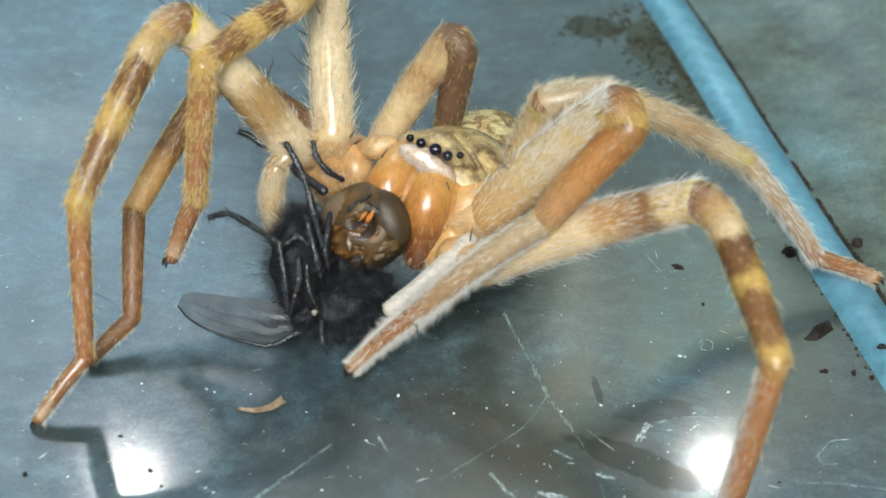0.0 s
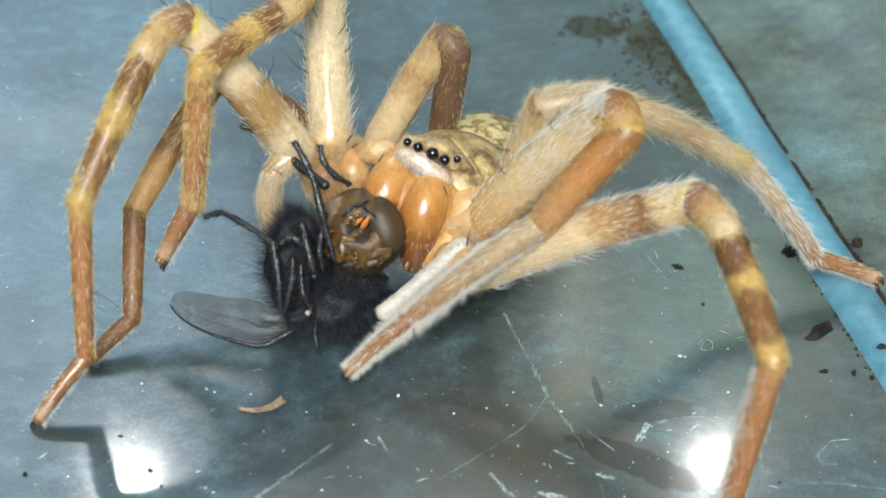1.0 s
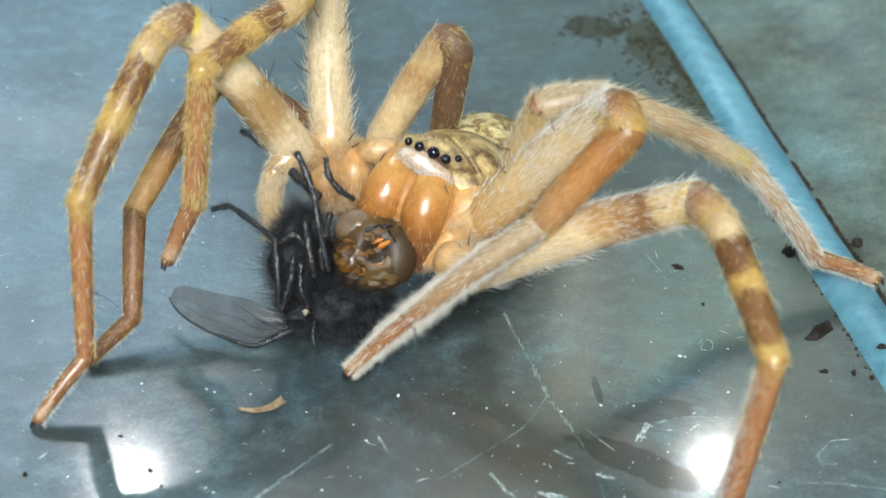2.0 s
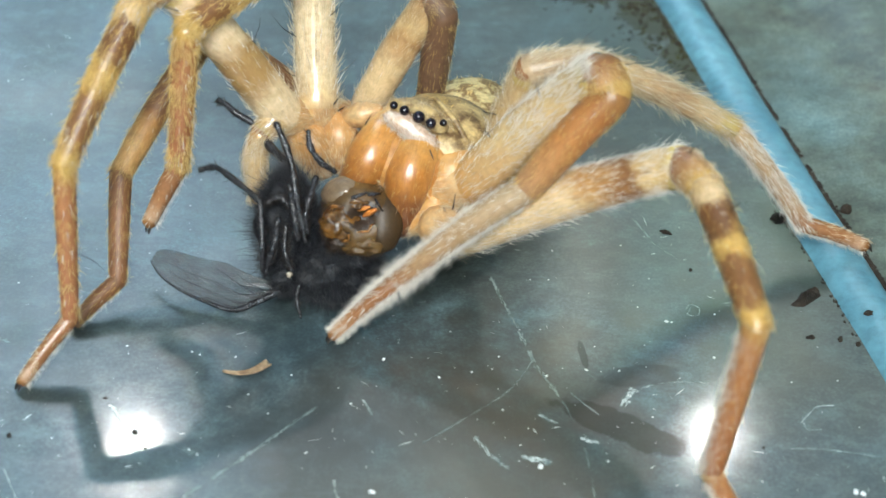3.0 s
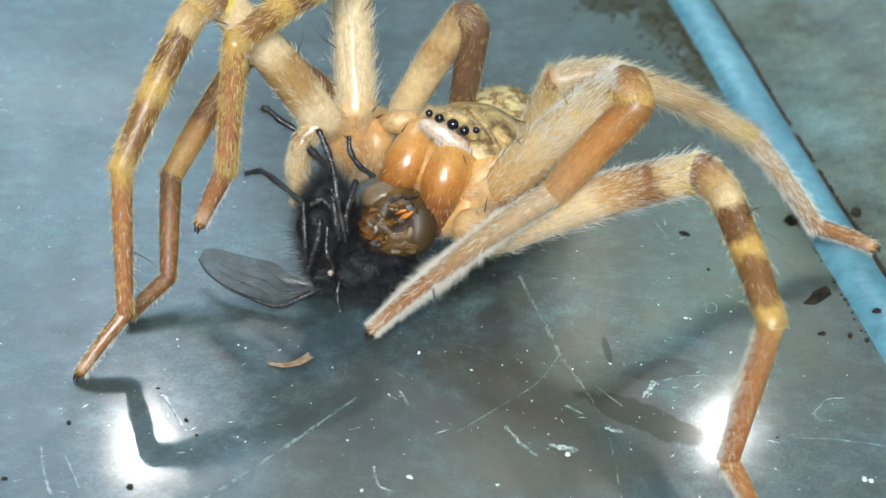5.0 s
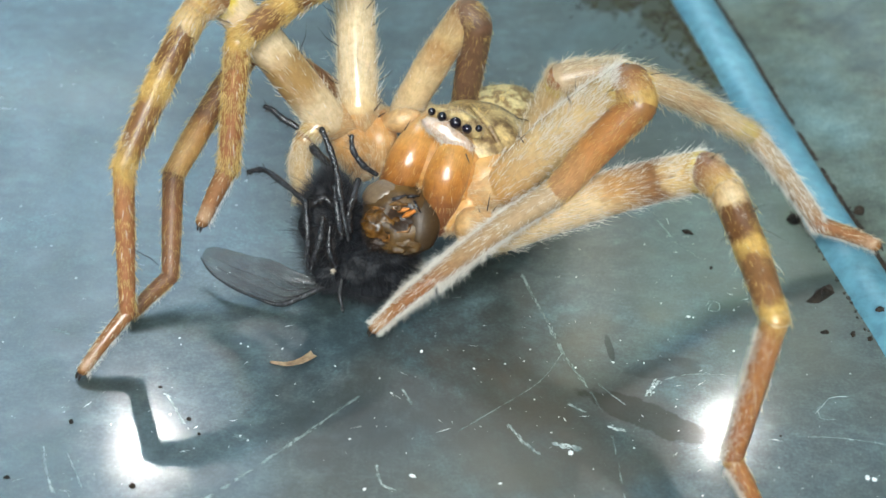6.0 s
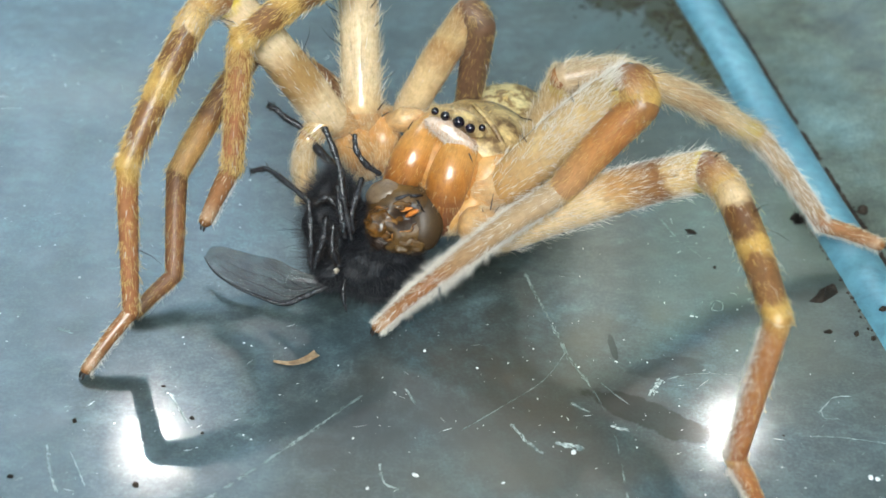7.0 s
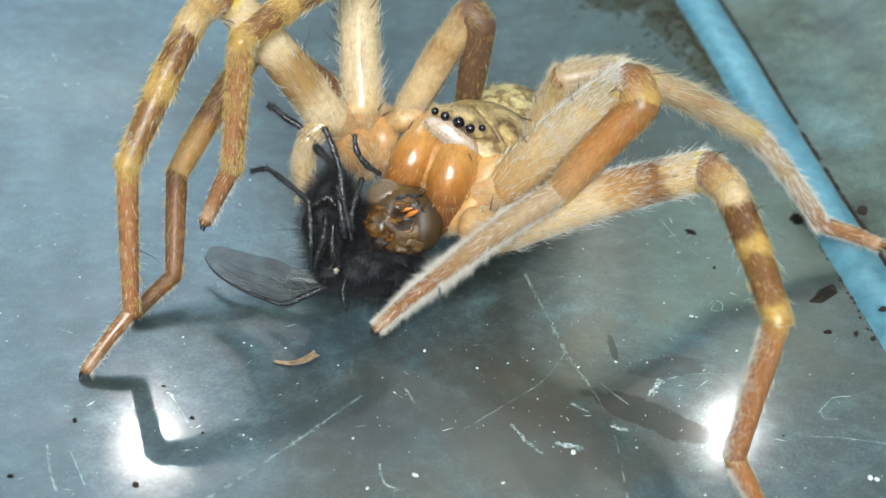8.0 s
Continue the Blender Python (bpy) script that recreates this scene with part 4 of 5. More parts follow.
    for a, b in (((-1.89, 5.80, 8.40), (-2.27, 5.70, 9.30)), ((-1.63, 5.49, 8.40), (-1.14, 5.47, 9.20)), ((-1.37, 5.24, 8.20), (-0.87, 4.83, 8.90)), ((-2.39, 5.71, 8.60), (-2.52, 5.65, 9.40)),
                 ((4.67, 0.06, 5.90), (4.78, -0.01, 7.20)), ((4.69, -0.10, 5.40), (5.19, -0.05, 6.40)), ((4.39, 0.08, 5.40), (4.16, -0.04, 6.20)), ((3.40, 1.50, 8.60), (3.66, 1.03, 8.20)), ((0.09, 3.50, 8.60), (0.44, 3.46, 9.40))):
        s = Shape()
        add_hair(s, Vector(a), Vector(b) - Vector(a), (Vector(b) - Vector(a)).length, 0.05, 0)
        mesh_object("bristle", s, [M_BRISTLE], spider)
    palp = limb_segment("palp", [(-2.98, 5.68, 7.60), (-4.41, 4.60, 8.10), (-5.31, 3.97, 7.60)], [0.75, 0.72, 0.6], M_FEMUR_PALE, spider, M_HAIR, 300, 0.45, 31, label="pale furry feeler")
    limb_segment("palp_tip", [(-5.34, 3.92, 7.60), (-5.61, 3.33, 6.20), (-5.45, 2.85, 4.20)], [0.55, 0.62, 0.5], M_FEMUR_PALE, palp, M_HAIR, 900, 0.42, 32)
    pad = limb_segment("palp", [(4.22, 0.42, 4.00), (2.27, -1.15, 2.90), (0.15, -2.76, 1.90)], [0.42, 0.46, 0.42], M_PAD, spider, M_HAIR_WHITE, 500, 0.2, 33, label="whitish rounded feeler behind the front leg")
    return spider, legs, pad


# ---- fly ----
def fly_leg(parent, pts, radii, seed, hairs=70):
    """A glossy jointed fly leg with short stiff bristles and a two-clawed foot."""
    rng = random.Random(seed)
    s = Shape()
    n = 24
    line = smooth_line(pts, n)
    rad = [r * (0.76 + 0.1 * math.cos(i * 0.79) + 0.05 * math.cos(i * 1.9 + seed)) for i, r in enumerate(lerp_list(radii, n))]
    add_tube(s, line, rad, 10)
    fr = frames_along(line)
    for _ in range(hairs * 2):
        k = rng.randrange(n)
        t, a, b = fr[k]
        w = rng.uniform(0, 2 * math.pi)
        d = a * math.cos(w) + b * math.sin(w)
        add_hair(s, line[k] + d * rad[k] * 0.9, d * 0.7 - t * rng.uniform(0.4, 1.0), 0.12 + 0.4 * rng.random() ** 2, 0.014, 1)
    for k in (-1, 1):
        t, a, b = fr[0]
        add_hair(s, line[0], a * k * 0.8 - t, 0.26, 0.035, 1)
    return mesh_object("leg", s, [M_FLYLEG, M_BRISTLE], parent)


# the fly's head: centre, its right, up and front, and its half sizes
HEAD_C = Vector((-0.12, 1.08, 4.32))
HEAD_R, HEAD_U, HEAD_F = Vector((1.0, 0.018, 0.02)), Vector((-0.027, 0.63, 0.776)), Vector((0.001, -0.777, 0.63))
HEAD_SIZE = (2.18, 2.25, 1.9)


def face_sink(x, y):
    """How deep the face is sunk round the mouth."""
    return 0.6 * math.exp(-2.0 * (((x - 0.15) / 1.0) ** 2 + ((y - 0.05) / 0.8) ** 2)) + 0.35 * math.exp(-2.0 * (((x + 1.0) / 0.7) ** 2 + ((y + 1.0) / 0.5) ** 2))


def on_head(x, y, lift=0.0):
    """A point on the head's front, x across and y up from its middle (millimetres)."""
    d = math.sqrt(max(0.02, 1 - (x / HEAD_SIZE[0]) ** 2 - (y / HEAD_SIZE[1]) ** 2)) * HEAD_SIZE[2]
    return HEAD_C + HEAD_R * x + HEAD_U * y + HEAD_F * (d + lift - face_sink(x, y))


def fly_head(fly):
    s = Shape()
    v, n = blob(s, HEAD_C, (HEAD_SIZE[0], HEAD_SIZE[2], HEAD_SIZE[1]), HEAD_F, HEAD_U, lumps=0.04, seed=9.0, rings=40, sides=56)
    # the face is sunk in round the mouth
    for i, p in enumerate(v):
        q = p - HEAD_C
        x, y = q.dot(HEAD_R), q.dot(HEAD_U)
        if q.dot(HEAD_F) > 0:
            s.v[i] = tuple(p - HEAD_F * (face_sink(x, y) + 0.1 * noise.noise(p * 2.4) + 0.05 * noise.noise(p * 6)))
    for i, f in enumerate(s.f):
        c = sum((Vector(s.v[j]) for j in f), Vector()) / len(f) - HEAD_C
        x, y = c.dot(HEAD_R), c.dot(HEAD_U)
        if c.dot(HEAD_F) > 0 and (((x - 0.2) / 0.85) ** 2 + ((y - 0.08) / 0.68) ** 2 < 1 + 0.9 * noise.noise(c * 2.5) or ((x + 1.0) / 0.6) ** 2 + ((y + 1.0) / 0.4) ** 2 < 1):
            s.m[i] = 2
    rng = random.Random(9)
    for _ in range(1100):
        a, r = rng.uniform(0, 6.283), rng.uniform(0.75, 0.99)
        x, y = math.cos(a) * r * HEAD_SIZE[0], math.sin(a) * r * HEAD_SIZE[1]
        if y > 0.5 and rng.random() < 0.85:
            continue
        p = on_head(x, y, -0.05)
        d = (p - HEAD_C).normalized()
        add_hair(s, p, d + Vector((rng.uniform(-1, 1), rng.uniform(-1, 1), rng.uniform(-1, 1))) * 0.5, rng.uniform(0.2, 0.55), 0.012, 1)
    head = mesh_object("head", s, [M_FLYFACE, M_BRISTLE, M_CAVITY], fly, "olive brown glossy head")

    s = Shape()
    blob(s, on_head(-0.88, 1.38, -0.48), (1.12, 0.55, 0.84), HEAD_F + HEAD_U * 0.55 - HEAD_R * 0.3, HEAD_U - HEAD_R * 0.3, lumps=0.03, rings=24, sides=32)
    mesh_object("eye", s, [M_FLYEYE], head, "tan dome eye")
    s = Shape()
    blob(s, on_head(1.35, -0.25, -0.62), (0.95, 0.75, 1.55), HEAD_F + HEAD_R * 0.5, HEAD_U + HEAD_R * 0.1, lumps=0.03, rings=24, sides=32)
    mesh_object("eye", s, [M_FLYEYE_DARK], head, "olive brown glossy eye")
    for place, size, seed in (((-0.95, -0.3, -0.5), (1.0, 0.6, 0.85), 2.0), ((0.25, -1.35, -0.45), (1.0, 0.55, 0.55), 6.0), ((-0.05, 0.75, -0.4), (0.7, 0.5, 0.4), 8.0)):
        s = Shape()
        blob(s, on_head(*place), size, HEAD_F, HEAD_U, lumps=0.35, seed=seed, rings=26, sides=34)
        for i, p in enumerate(s.v):
            p = Vector(p)
            s.v[i] = tuple(p + HEAD_F * (0.1 * noise.noise(p * 3.5) + 0.05 * noise.noise(p * 8)))
        mesh_object("cheek", s, [M_FLYFACE if seed == 6.0 else M_FLYAMBER], head, "wet amber skin of the face")
    # skin folds round the mouth
    for path, r in ((((-1.85, -0.3), (-1.6, 0.25), (-1.1, 0.6), (-0.75, 0.5)), (0.05, 0.12, 0.14, 0.05)),
                    (((-1.25, 0.0), (-0.7, -0.2), (-0.4, -0.6), (-0.55, -1.1), (-0.95, -1.25)), (0.05, 0.12, 0.1, 0.09, 0.03)),
                    (((-0.25, -0.75), (0.25, -0.72), (0.7, -0.35), (0.85, 0.1)), (0.03, 0.07, 0.06, 0.03)),
                    (((-1.6, -0.55), (-1.2, -0.5), (-0.95, -0.75)), (0.04, 0.09, 0.04)),
                    (((-0.4, -1.45), (0.2, -1.5), (0.8, -1.2)), (0.03, 0.06, 0.03))):
        s = Shape()
        line = smooth_line([on_head(x, y) for x, y in path], 16)
        rr = [1.0 * k * (1 + 0.7 * noise.noise(p * 2.6)) for k, p in zip(lerp_list(r, 16), line)]
        line = [p + Vector((noise.noise(p * 3), noise.noise(p * 3 + Vector((5, 0, 0))), noise.noise(p * 3 + Vector((0, 5, 0))))) * 0.14 - HEAD_F * 0.02 for p in line]
        add_tube(s, line, rr, 10)
        mesh_object("face_fold", s, [M_FLYGOLD], head, "golden brown fold of the face")
    for path, r, mat, label in ((((0.25, 0.1), (0.5, 0.25), (0.85, 0.42)), (0.08, 0.17, 0.1), M_FLYORANGE, "orange feeler"),
                                (((0.0, 0.42), (0.28, 0.5), (0.55, 0.55)), (0.07, 0.12, 0.06), M_FLYORANGE, "orange feeler")):
        s = Shape()
        add_tube(s, smooth_line([on_head(x, y, 0.05 + 0.06 * i) for i, (x, y) in enumerate(path)], 8), lerp_list(r, 8), 10)
        mesh_object("antenna", s, [mat], head, label)
    for a, b, w in (((-0.3, 1.05), (0.45, 1.3), 0.11), ((0.5, 1.2), (1.15, 1.25), 0.1), ((0.85, 0.95), (1.2, 0.35), 0.07)):
        s = Shape()
        add_tube(s, smooth_line([on_head(*a, 0.0), on_head((a[0] + b[0]) / 2, (a[1] + b[1]) / 2, 0.12), on_head(*b, 0.05)], 8), lerp_list([w, w * 0.9, 0.03], 8), 9)
        for i in range(14):
            p = on_head(a[0] + (b[0] - a[0]) * i / 13, a[1] + (b[1] - a[1]) * i / 13, 0.1)
            add_hair(s, p, HEAD_F + HEAD_U * rng.uniform(-1, 1) + HEAD_R * rng.uniform(-1, 1), rng.uniform(0.25, 0.5), 0.014, 0)
        mesh_object("bristle", s, [M_FLYLEG], head, "shiny black bristle tuft")
    s = Shape()
    c = on_head(-1.15, -1.35, -0.1)
    blob(s, c, (0.55, 0.4, 0.42), lumps=0.4, seed=3.0)
    for _ in range(260):
        d = Vector((rng.uniform(-1, 1), rng.uniform(-1, 0.3), rng.uniform(-1, 1)))
        add_hair(s, c + d * 0.4, d, rng.uniform(0.25, 0.6), 0.014, 1)
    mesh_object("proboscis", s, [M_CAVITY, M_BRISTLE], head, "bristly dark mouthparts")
    return head


def body_mass(name, fly, centre, radii, forward, lumps, seed, hairs, length, lean, label):
    s = Shape()
    v, n = blob(s, centre, radii, forward, lumps=lumps, seed=seed, rings=30, sides=40)
    fur(s, v, n, hairs, length, 0.008, 1, lean, random.Random(int(seed) + 60))
    fur(s, v, n, hairs // 12, length * 1.9, 0.014, 1, lean, random.Random(int(seed) + 90))
    return mesh_object(name, s, [M_FLYBODY, M_FLYHAIR], fly, label)


def build_fly():
    fly = new("fly")
    tagged(fly, "dead black fly with brown eyes held in the spider's jaws", "fly")
    body_mass("thorax", fly, (-3.72, 0.75, 3.70), (1.75, 1.7, 3.0), (0.2, -0.9, 0.2), 0.25, 2.0, 7500, 0.8, (-0.25, 0, 0.2), "black bristly thorax")
    body_mass("abdomen", fly, (-1.26, -0.42, 2.05), (2.5, 1.6, 1.7), (0.3, -0.9, 0.1), 0.2, 5.0, 6500, 0.6, (0, -0.2, -0.3), "black hairy abdomen")
    body_mass("wing_base", fly, (-3.75, -1.1, 2.1), (0.95, 0.6, 0.8), (0.2, -0.9, 0.1), 0.2, 7.0, 1500, 0.5, (-0.2, -0.2, -0.2), "black hairy wing base")
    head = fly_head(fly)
    fly_leg(fly, [(-8.38, 2.26, 6.38), (-7.87, 2.1, 6.67), (-7.34, 1.74, 6.89), (-6.24, 0.78, 6.7), (-5.11, -0.28, 6.42)], [0.17, 0.21, 0.21, 0.22, 0.2], 41)
    fly_leg(fly, [(-5.11, -0.28, 6.42), (-4.96, -1.66, 5.08), (-4.92, -2.24, 3.46)], [0.2, 0.24, 0.13], 46)
    fly_leg(fly, [(-4.18, -0.91, 5.86), (-4.29, -1.74, 5.17), (-4.55, -2.17, 4.34), (-4.82, -2.38, 3.3)], [0.18, 0.25, 0.2, 0.1], 47)
    moving = {}
    moving["hind"] = fly_leg(fly, [(-7.62, 5.3, 8.63), (-7.17, 5.08, 8.54), (-6.62, 4.7, 8.26), (-5.73, 4.34, 7.86), (-4.91, 3.34, 7.31), (-4.32, 2.66, 7.15), (-3.67, 1.94, 6.94)], [0.17, 0.24, 0.22, 0.25, 0.3, 0.32, 0.3], 43, 110)
    moving["middle"] = fly_leg(fly, [(-4.35, 1.91, 9.68), (-3.97, 1.37, 9.04), (-3.54, 0.59, 8.13), (-3.25, -0.5, 6.85), (-2.79, -1.43, 4.81)], [0.2, 0.24, 0.22, 0.26, 0.14], 42, 110)
    fly_leg(fly, [(-3.59, 0.17, 7.16), (-3.36, -0.96, 6.13), (-3.15, -1.51, 5.02)], [0.2, 0.28, 0.14], 48)
    moving["fore"] = fly_leg(fly, [(-2.76, 2.14, 9.08), (-2.65, 1.65, 8.5), (-2.11, 1.32, 7.81), (-1.38, 1.31, 7.2)], [0.16, 0.21, 0.22, 0.17], 44)
    fly_leg(fly, [(-3.1, -1.7, 2.37), (-3.22, -2.3, 1.7), (-3.0, -2.9, 0.9)], [0.2, 0.18, 0.05], 51, 40)
    fly_leg(fly, [(-3.78, -1.12, 5.46), (-3.8, -1.98, 4.6), (-3.42, -2.37, 3.67)], [0.16, 0.22, 0.14], 50)
    fly_leg(fly, [(-2.34, 0.95, 7.05), (-2.61, 0.01, 6.54), (-2.82, -0.73, 5.96), (-2.68, -1.16, 5.14)], [0.2, 0.24, 0.22, 0.12], 52)
    fly_leg(fly, [(-4.73, -0.18, 6.23), (-4.12, -0.07, 6.55), (-3.5, -0.53, 6.17)], [0.16, 0.24, 0.16], 49)
    # wing: a thin veined blade that rests on the sheet
    s = Shape()
    n, m = 28, 10
    lead = smooth_line([(-3.72, -1.35, 1.6), (-5.42, -1.69, 0.8), (-6.51, -1.83, 0.35), (-7.65, -1.49, 0.42), (-9.27, -0.76, 0.6), (-10.54, 0.14, 0.9), (-11.12, 1.0, 1.2)], n)
    trail = smooth_line([(-3.71, -1.47, 1.7), (-4.71, -1.33, 2.0), (-5.96, -1.07, 2.3), (-6.91, -0.62, 2.5), (-8.23, -0.13, 2.4), (-10.13, 1.0, 2.0), (-10.85, 1.45, 1.5)], n)

    def blade(i, k):
        """A point of the wing, i along it and k across, with its shallow pleats."""
        return lead[i].lerp(trail[i], k / m) + Vector((0, -0.3, 1.0)) * 0.13 * math.sin(k * 1.9 + i * 0.2) * math.sin(math.pi * k / m)

    verts = [blade(i, k) for i in range(n + 1) for k in range(m + 1)]
    faces = [(i * (m + 1) + k, (i + 1) * (m + 1) + k, (i + 1) * (m + 1) + k + 1, i * (m + 1) + k + 1) for i in range(n) for k in range(m)]
    s.add(verts, faces)
    wing = mesh_object("wing", s, [M_WING], fly, "smoky grey translucent veined wing")
    sol = wing.modifiers.new("thickness", "SOLIDIFY")
    sol.thickness = 0.015 * MM
    for path, w in (([(i, 0.0) for i in range(n + 1)], (0.201, 0.17, 0.11, 0.06, 0.04)), ([(i, float(m)) for i in range(8, n + 1)], (0.03, 0.02, 0.02)),
                    ([(3, 2.0), (10, 2.2), (18, 2.8), (25, 4.0)], (0.09, 0.04, 0.015)), ([(3, 3.0), (9, 4.6), (14, 5.2), (20, 5.0), (26, 6.0)], (0.08, 0.045, 0.03, 0.015)),
                    ([(4, 4.5), (9, 6.2), (13, 7.6), (16, 8.4), (17, 9.6)], (0.07, 0.05, 0.04, 0.03)), ([(10, 4.7), (11, 6.8)], (0.025, 0.02)), ([(17, 2.8), (18, 5.1)], (0.025, 0.02)),
                    ([(5, 1.0), (12, 1.1), (20, 1.2)], (0.06, 0.03, 0.012)), ([(5, 6.0), (9, 8.4), (13, 9.4)], (0.06, 0.03, 0.012))):
        s = Shape()
        pts = []
        for i in range(17):
            x = i / 16 * (len(path) - 1)
            k = min(int(x), len(path) - 2)
            a, b = path[k], path[k + 1]
            along, across = a[0] + (b[0] - a[0]) * (x - k), a[1] + (b[1] - a[1]) * (x - k)
            j = min(int(along), n - 1)
            pts.append(blade(j, across).lerp(blade(j + 1, across), along - j) + Vector((0, 0, 0.02)))
        add_tube(s, pts, [(0.95 if w[0] > 0.2 else 0.5) * q for q in lerp_list(w, 16)], 7)
        mesh_object("vein", s, [M_FLYLEG], wing, "dark wing vein")
    moving["wing"] = wing
    s = Shape()
    rng = random.Random(21)
    c = Vector((-3.56, -2.35, 3.40))
    blob(s, c, (0.13, 0.1, 0.09), lumps=0.9)
    for _ in range(14):
        add_hair(s, c, Vector((rng.uniform(-1, 1), -0.6, rng.uniform(-0.4, 1))), rng.uniform(0.15, 0.3), 0.04, 0)
    mesh_object("haltere", s, [M_TUFT], fly, "pale cream stalked knob")
    return fly, head, moving


# ---- litter on the sheet ----
def crumb(name, centre, length, width, height, angle, seed, mat, label, category):
    """A jagged crumb that lies on the sheet."""
    s = Shape()
    rng = random.Random(seed)
    n, rings = 12, 5
    verts = []
    for i in range(rings):
        h = i / (rings - 1)
        k = (1.0, 0.96, 0.8, 0.5, 0.12)[i]
        for j in range(n):
            w = 2 * math.pi * j / n
            q = 1 + 0.5 * noise.noise(Vector((math.cos(w) * 1.7, math.sin(w) * 1.7, seed * 3.1 + h)))
            x, y = math.cos(w) * length / 2 * k * q, math.sin(w) * width / 2 * k * q
            c, d = math.cos(angle), math.sin(angle)
            verts.append((centre[0] + x * c - y * d, centre[1] + x * d + y * c, centre[2] + 0.005 + height * h * (1 + 0.3 * rng.uniform(-1, 1) * (i > 0))))
    faces = [(i * n + j, i * n + (j + 1) % n, (i + 1) * n + (j + 1) % n, (i + 1) * n + j) for i in range(rings - 1) for j in range(n)]
    faces += [tuple(range(n))[::-1], tuple(range((rings - 1) * n, rings * n))]
    s.add(verts, faces)
    return tagged(mesh_object(name, s, [mat], smooth=False), label, category, "litter on the sheet")


def flake(pts, width, lift):
    """A thin curled brown flake."""
    s = Shape()
    line = smooth_line(pts, 12)
    fr = frames_along(line)
    verts = []
    for i, (p, (t, a, b)) in enumerate(zip(line, fr)):
        w = width * (0.25 + 0.75 * (i / 12) ** 0.7)
        sd = Vector((-t.y, t.x, 0)).normalized()
        for k in (-1, -0.4, 0.4, 1):
            verts.append(p + sd * w * k + Vector((0, 0, lift * (k * k) + 0.03)))
    faces = [(i * 4 + k, (i + 1) * 4 + k, (i + 1) * 4 + k + 1, i * 4 + k + 1) for i in range(12) for k in range(3)]
    s.add(verts, faces)
    ob = mesh_object("husk_flake", s, [M_FLAKE])
    sol = ob.modifiers.new("thickness", "SOLIDIFY")
    sol.thickness, sol.offset = 0.06 * MM, 1
    return tagged(ob, "curled light brown husk flake on the sheet", "flake", "litter on the sheet")


def scratch(pts, width, seed, gap=0.3):
    """A worn white score line: a broken ribbon of tiny raised burrs."""
    s = Shape()
    rng = random.Random(seed)
    line = smooth_line(pts, 40)
    length = sum((b - a).length for a, b in zip(line, line[1:]))
    for _ in range(int(length * 30 * (1 - gap))):
        x = rng.uniform(0, 39.99)
        k = int(x)
        if noise.noise(Vector((x * 0.35, seed * 7.7, 0))) < gap - 0.45:
            continue
        t = (line[k + 1] - line[k]).normalized()
        nrm = Vector((-t.y, t.x, 0))
        p = line[k].lerp(line[k + 1], x - k) + nrm * rng.gauss(0, 0.3) * width
        L, w = rng.uniform(0.04, 0.22), width * rng.uniform(0.08, 0.3)
        a = t * L + nrm * rng.uniform(-0.1, 0.1) * L
        q = [p - a + nrm * w * 0.2, p + nrm * w, p + a, p - nrm * w]
        top = p + Vector((0, 0, 0.012))
        s.add([v + Vector((0, 0, 0.003)) for v in q] + [top], [(0, 1, 4), (1, 2, 4), (2, 3, 4), (3, 0, 4)])
    return tagged(mesh_object("scratch", s, [M_SCRATCH if gap == 0 else M_SCORE], smooth=False), "pale score mark in the paint", kind="structure")


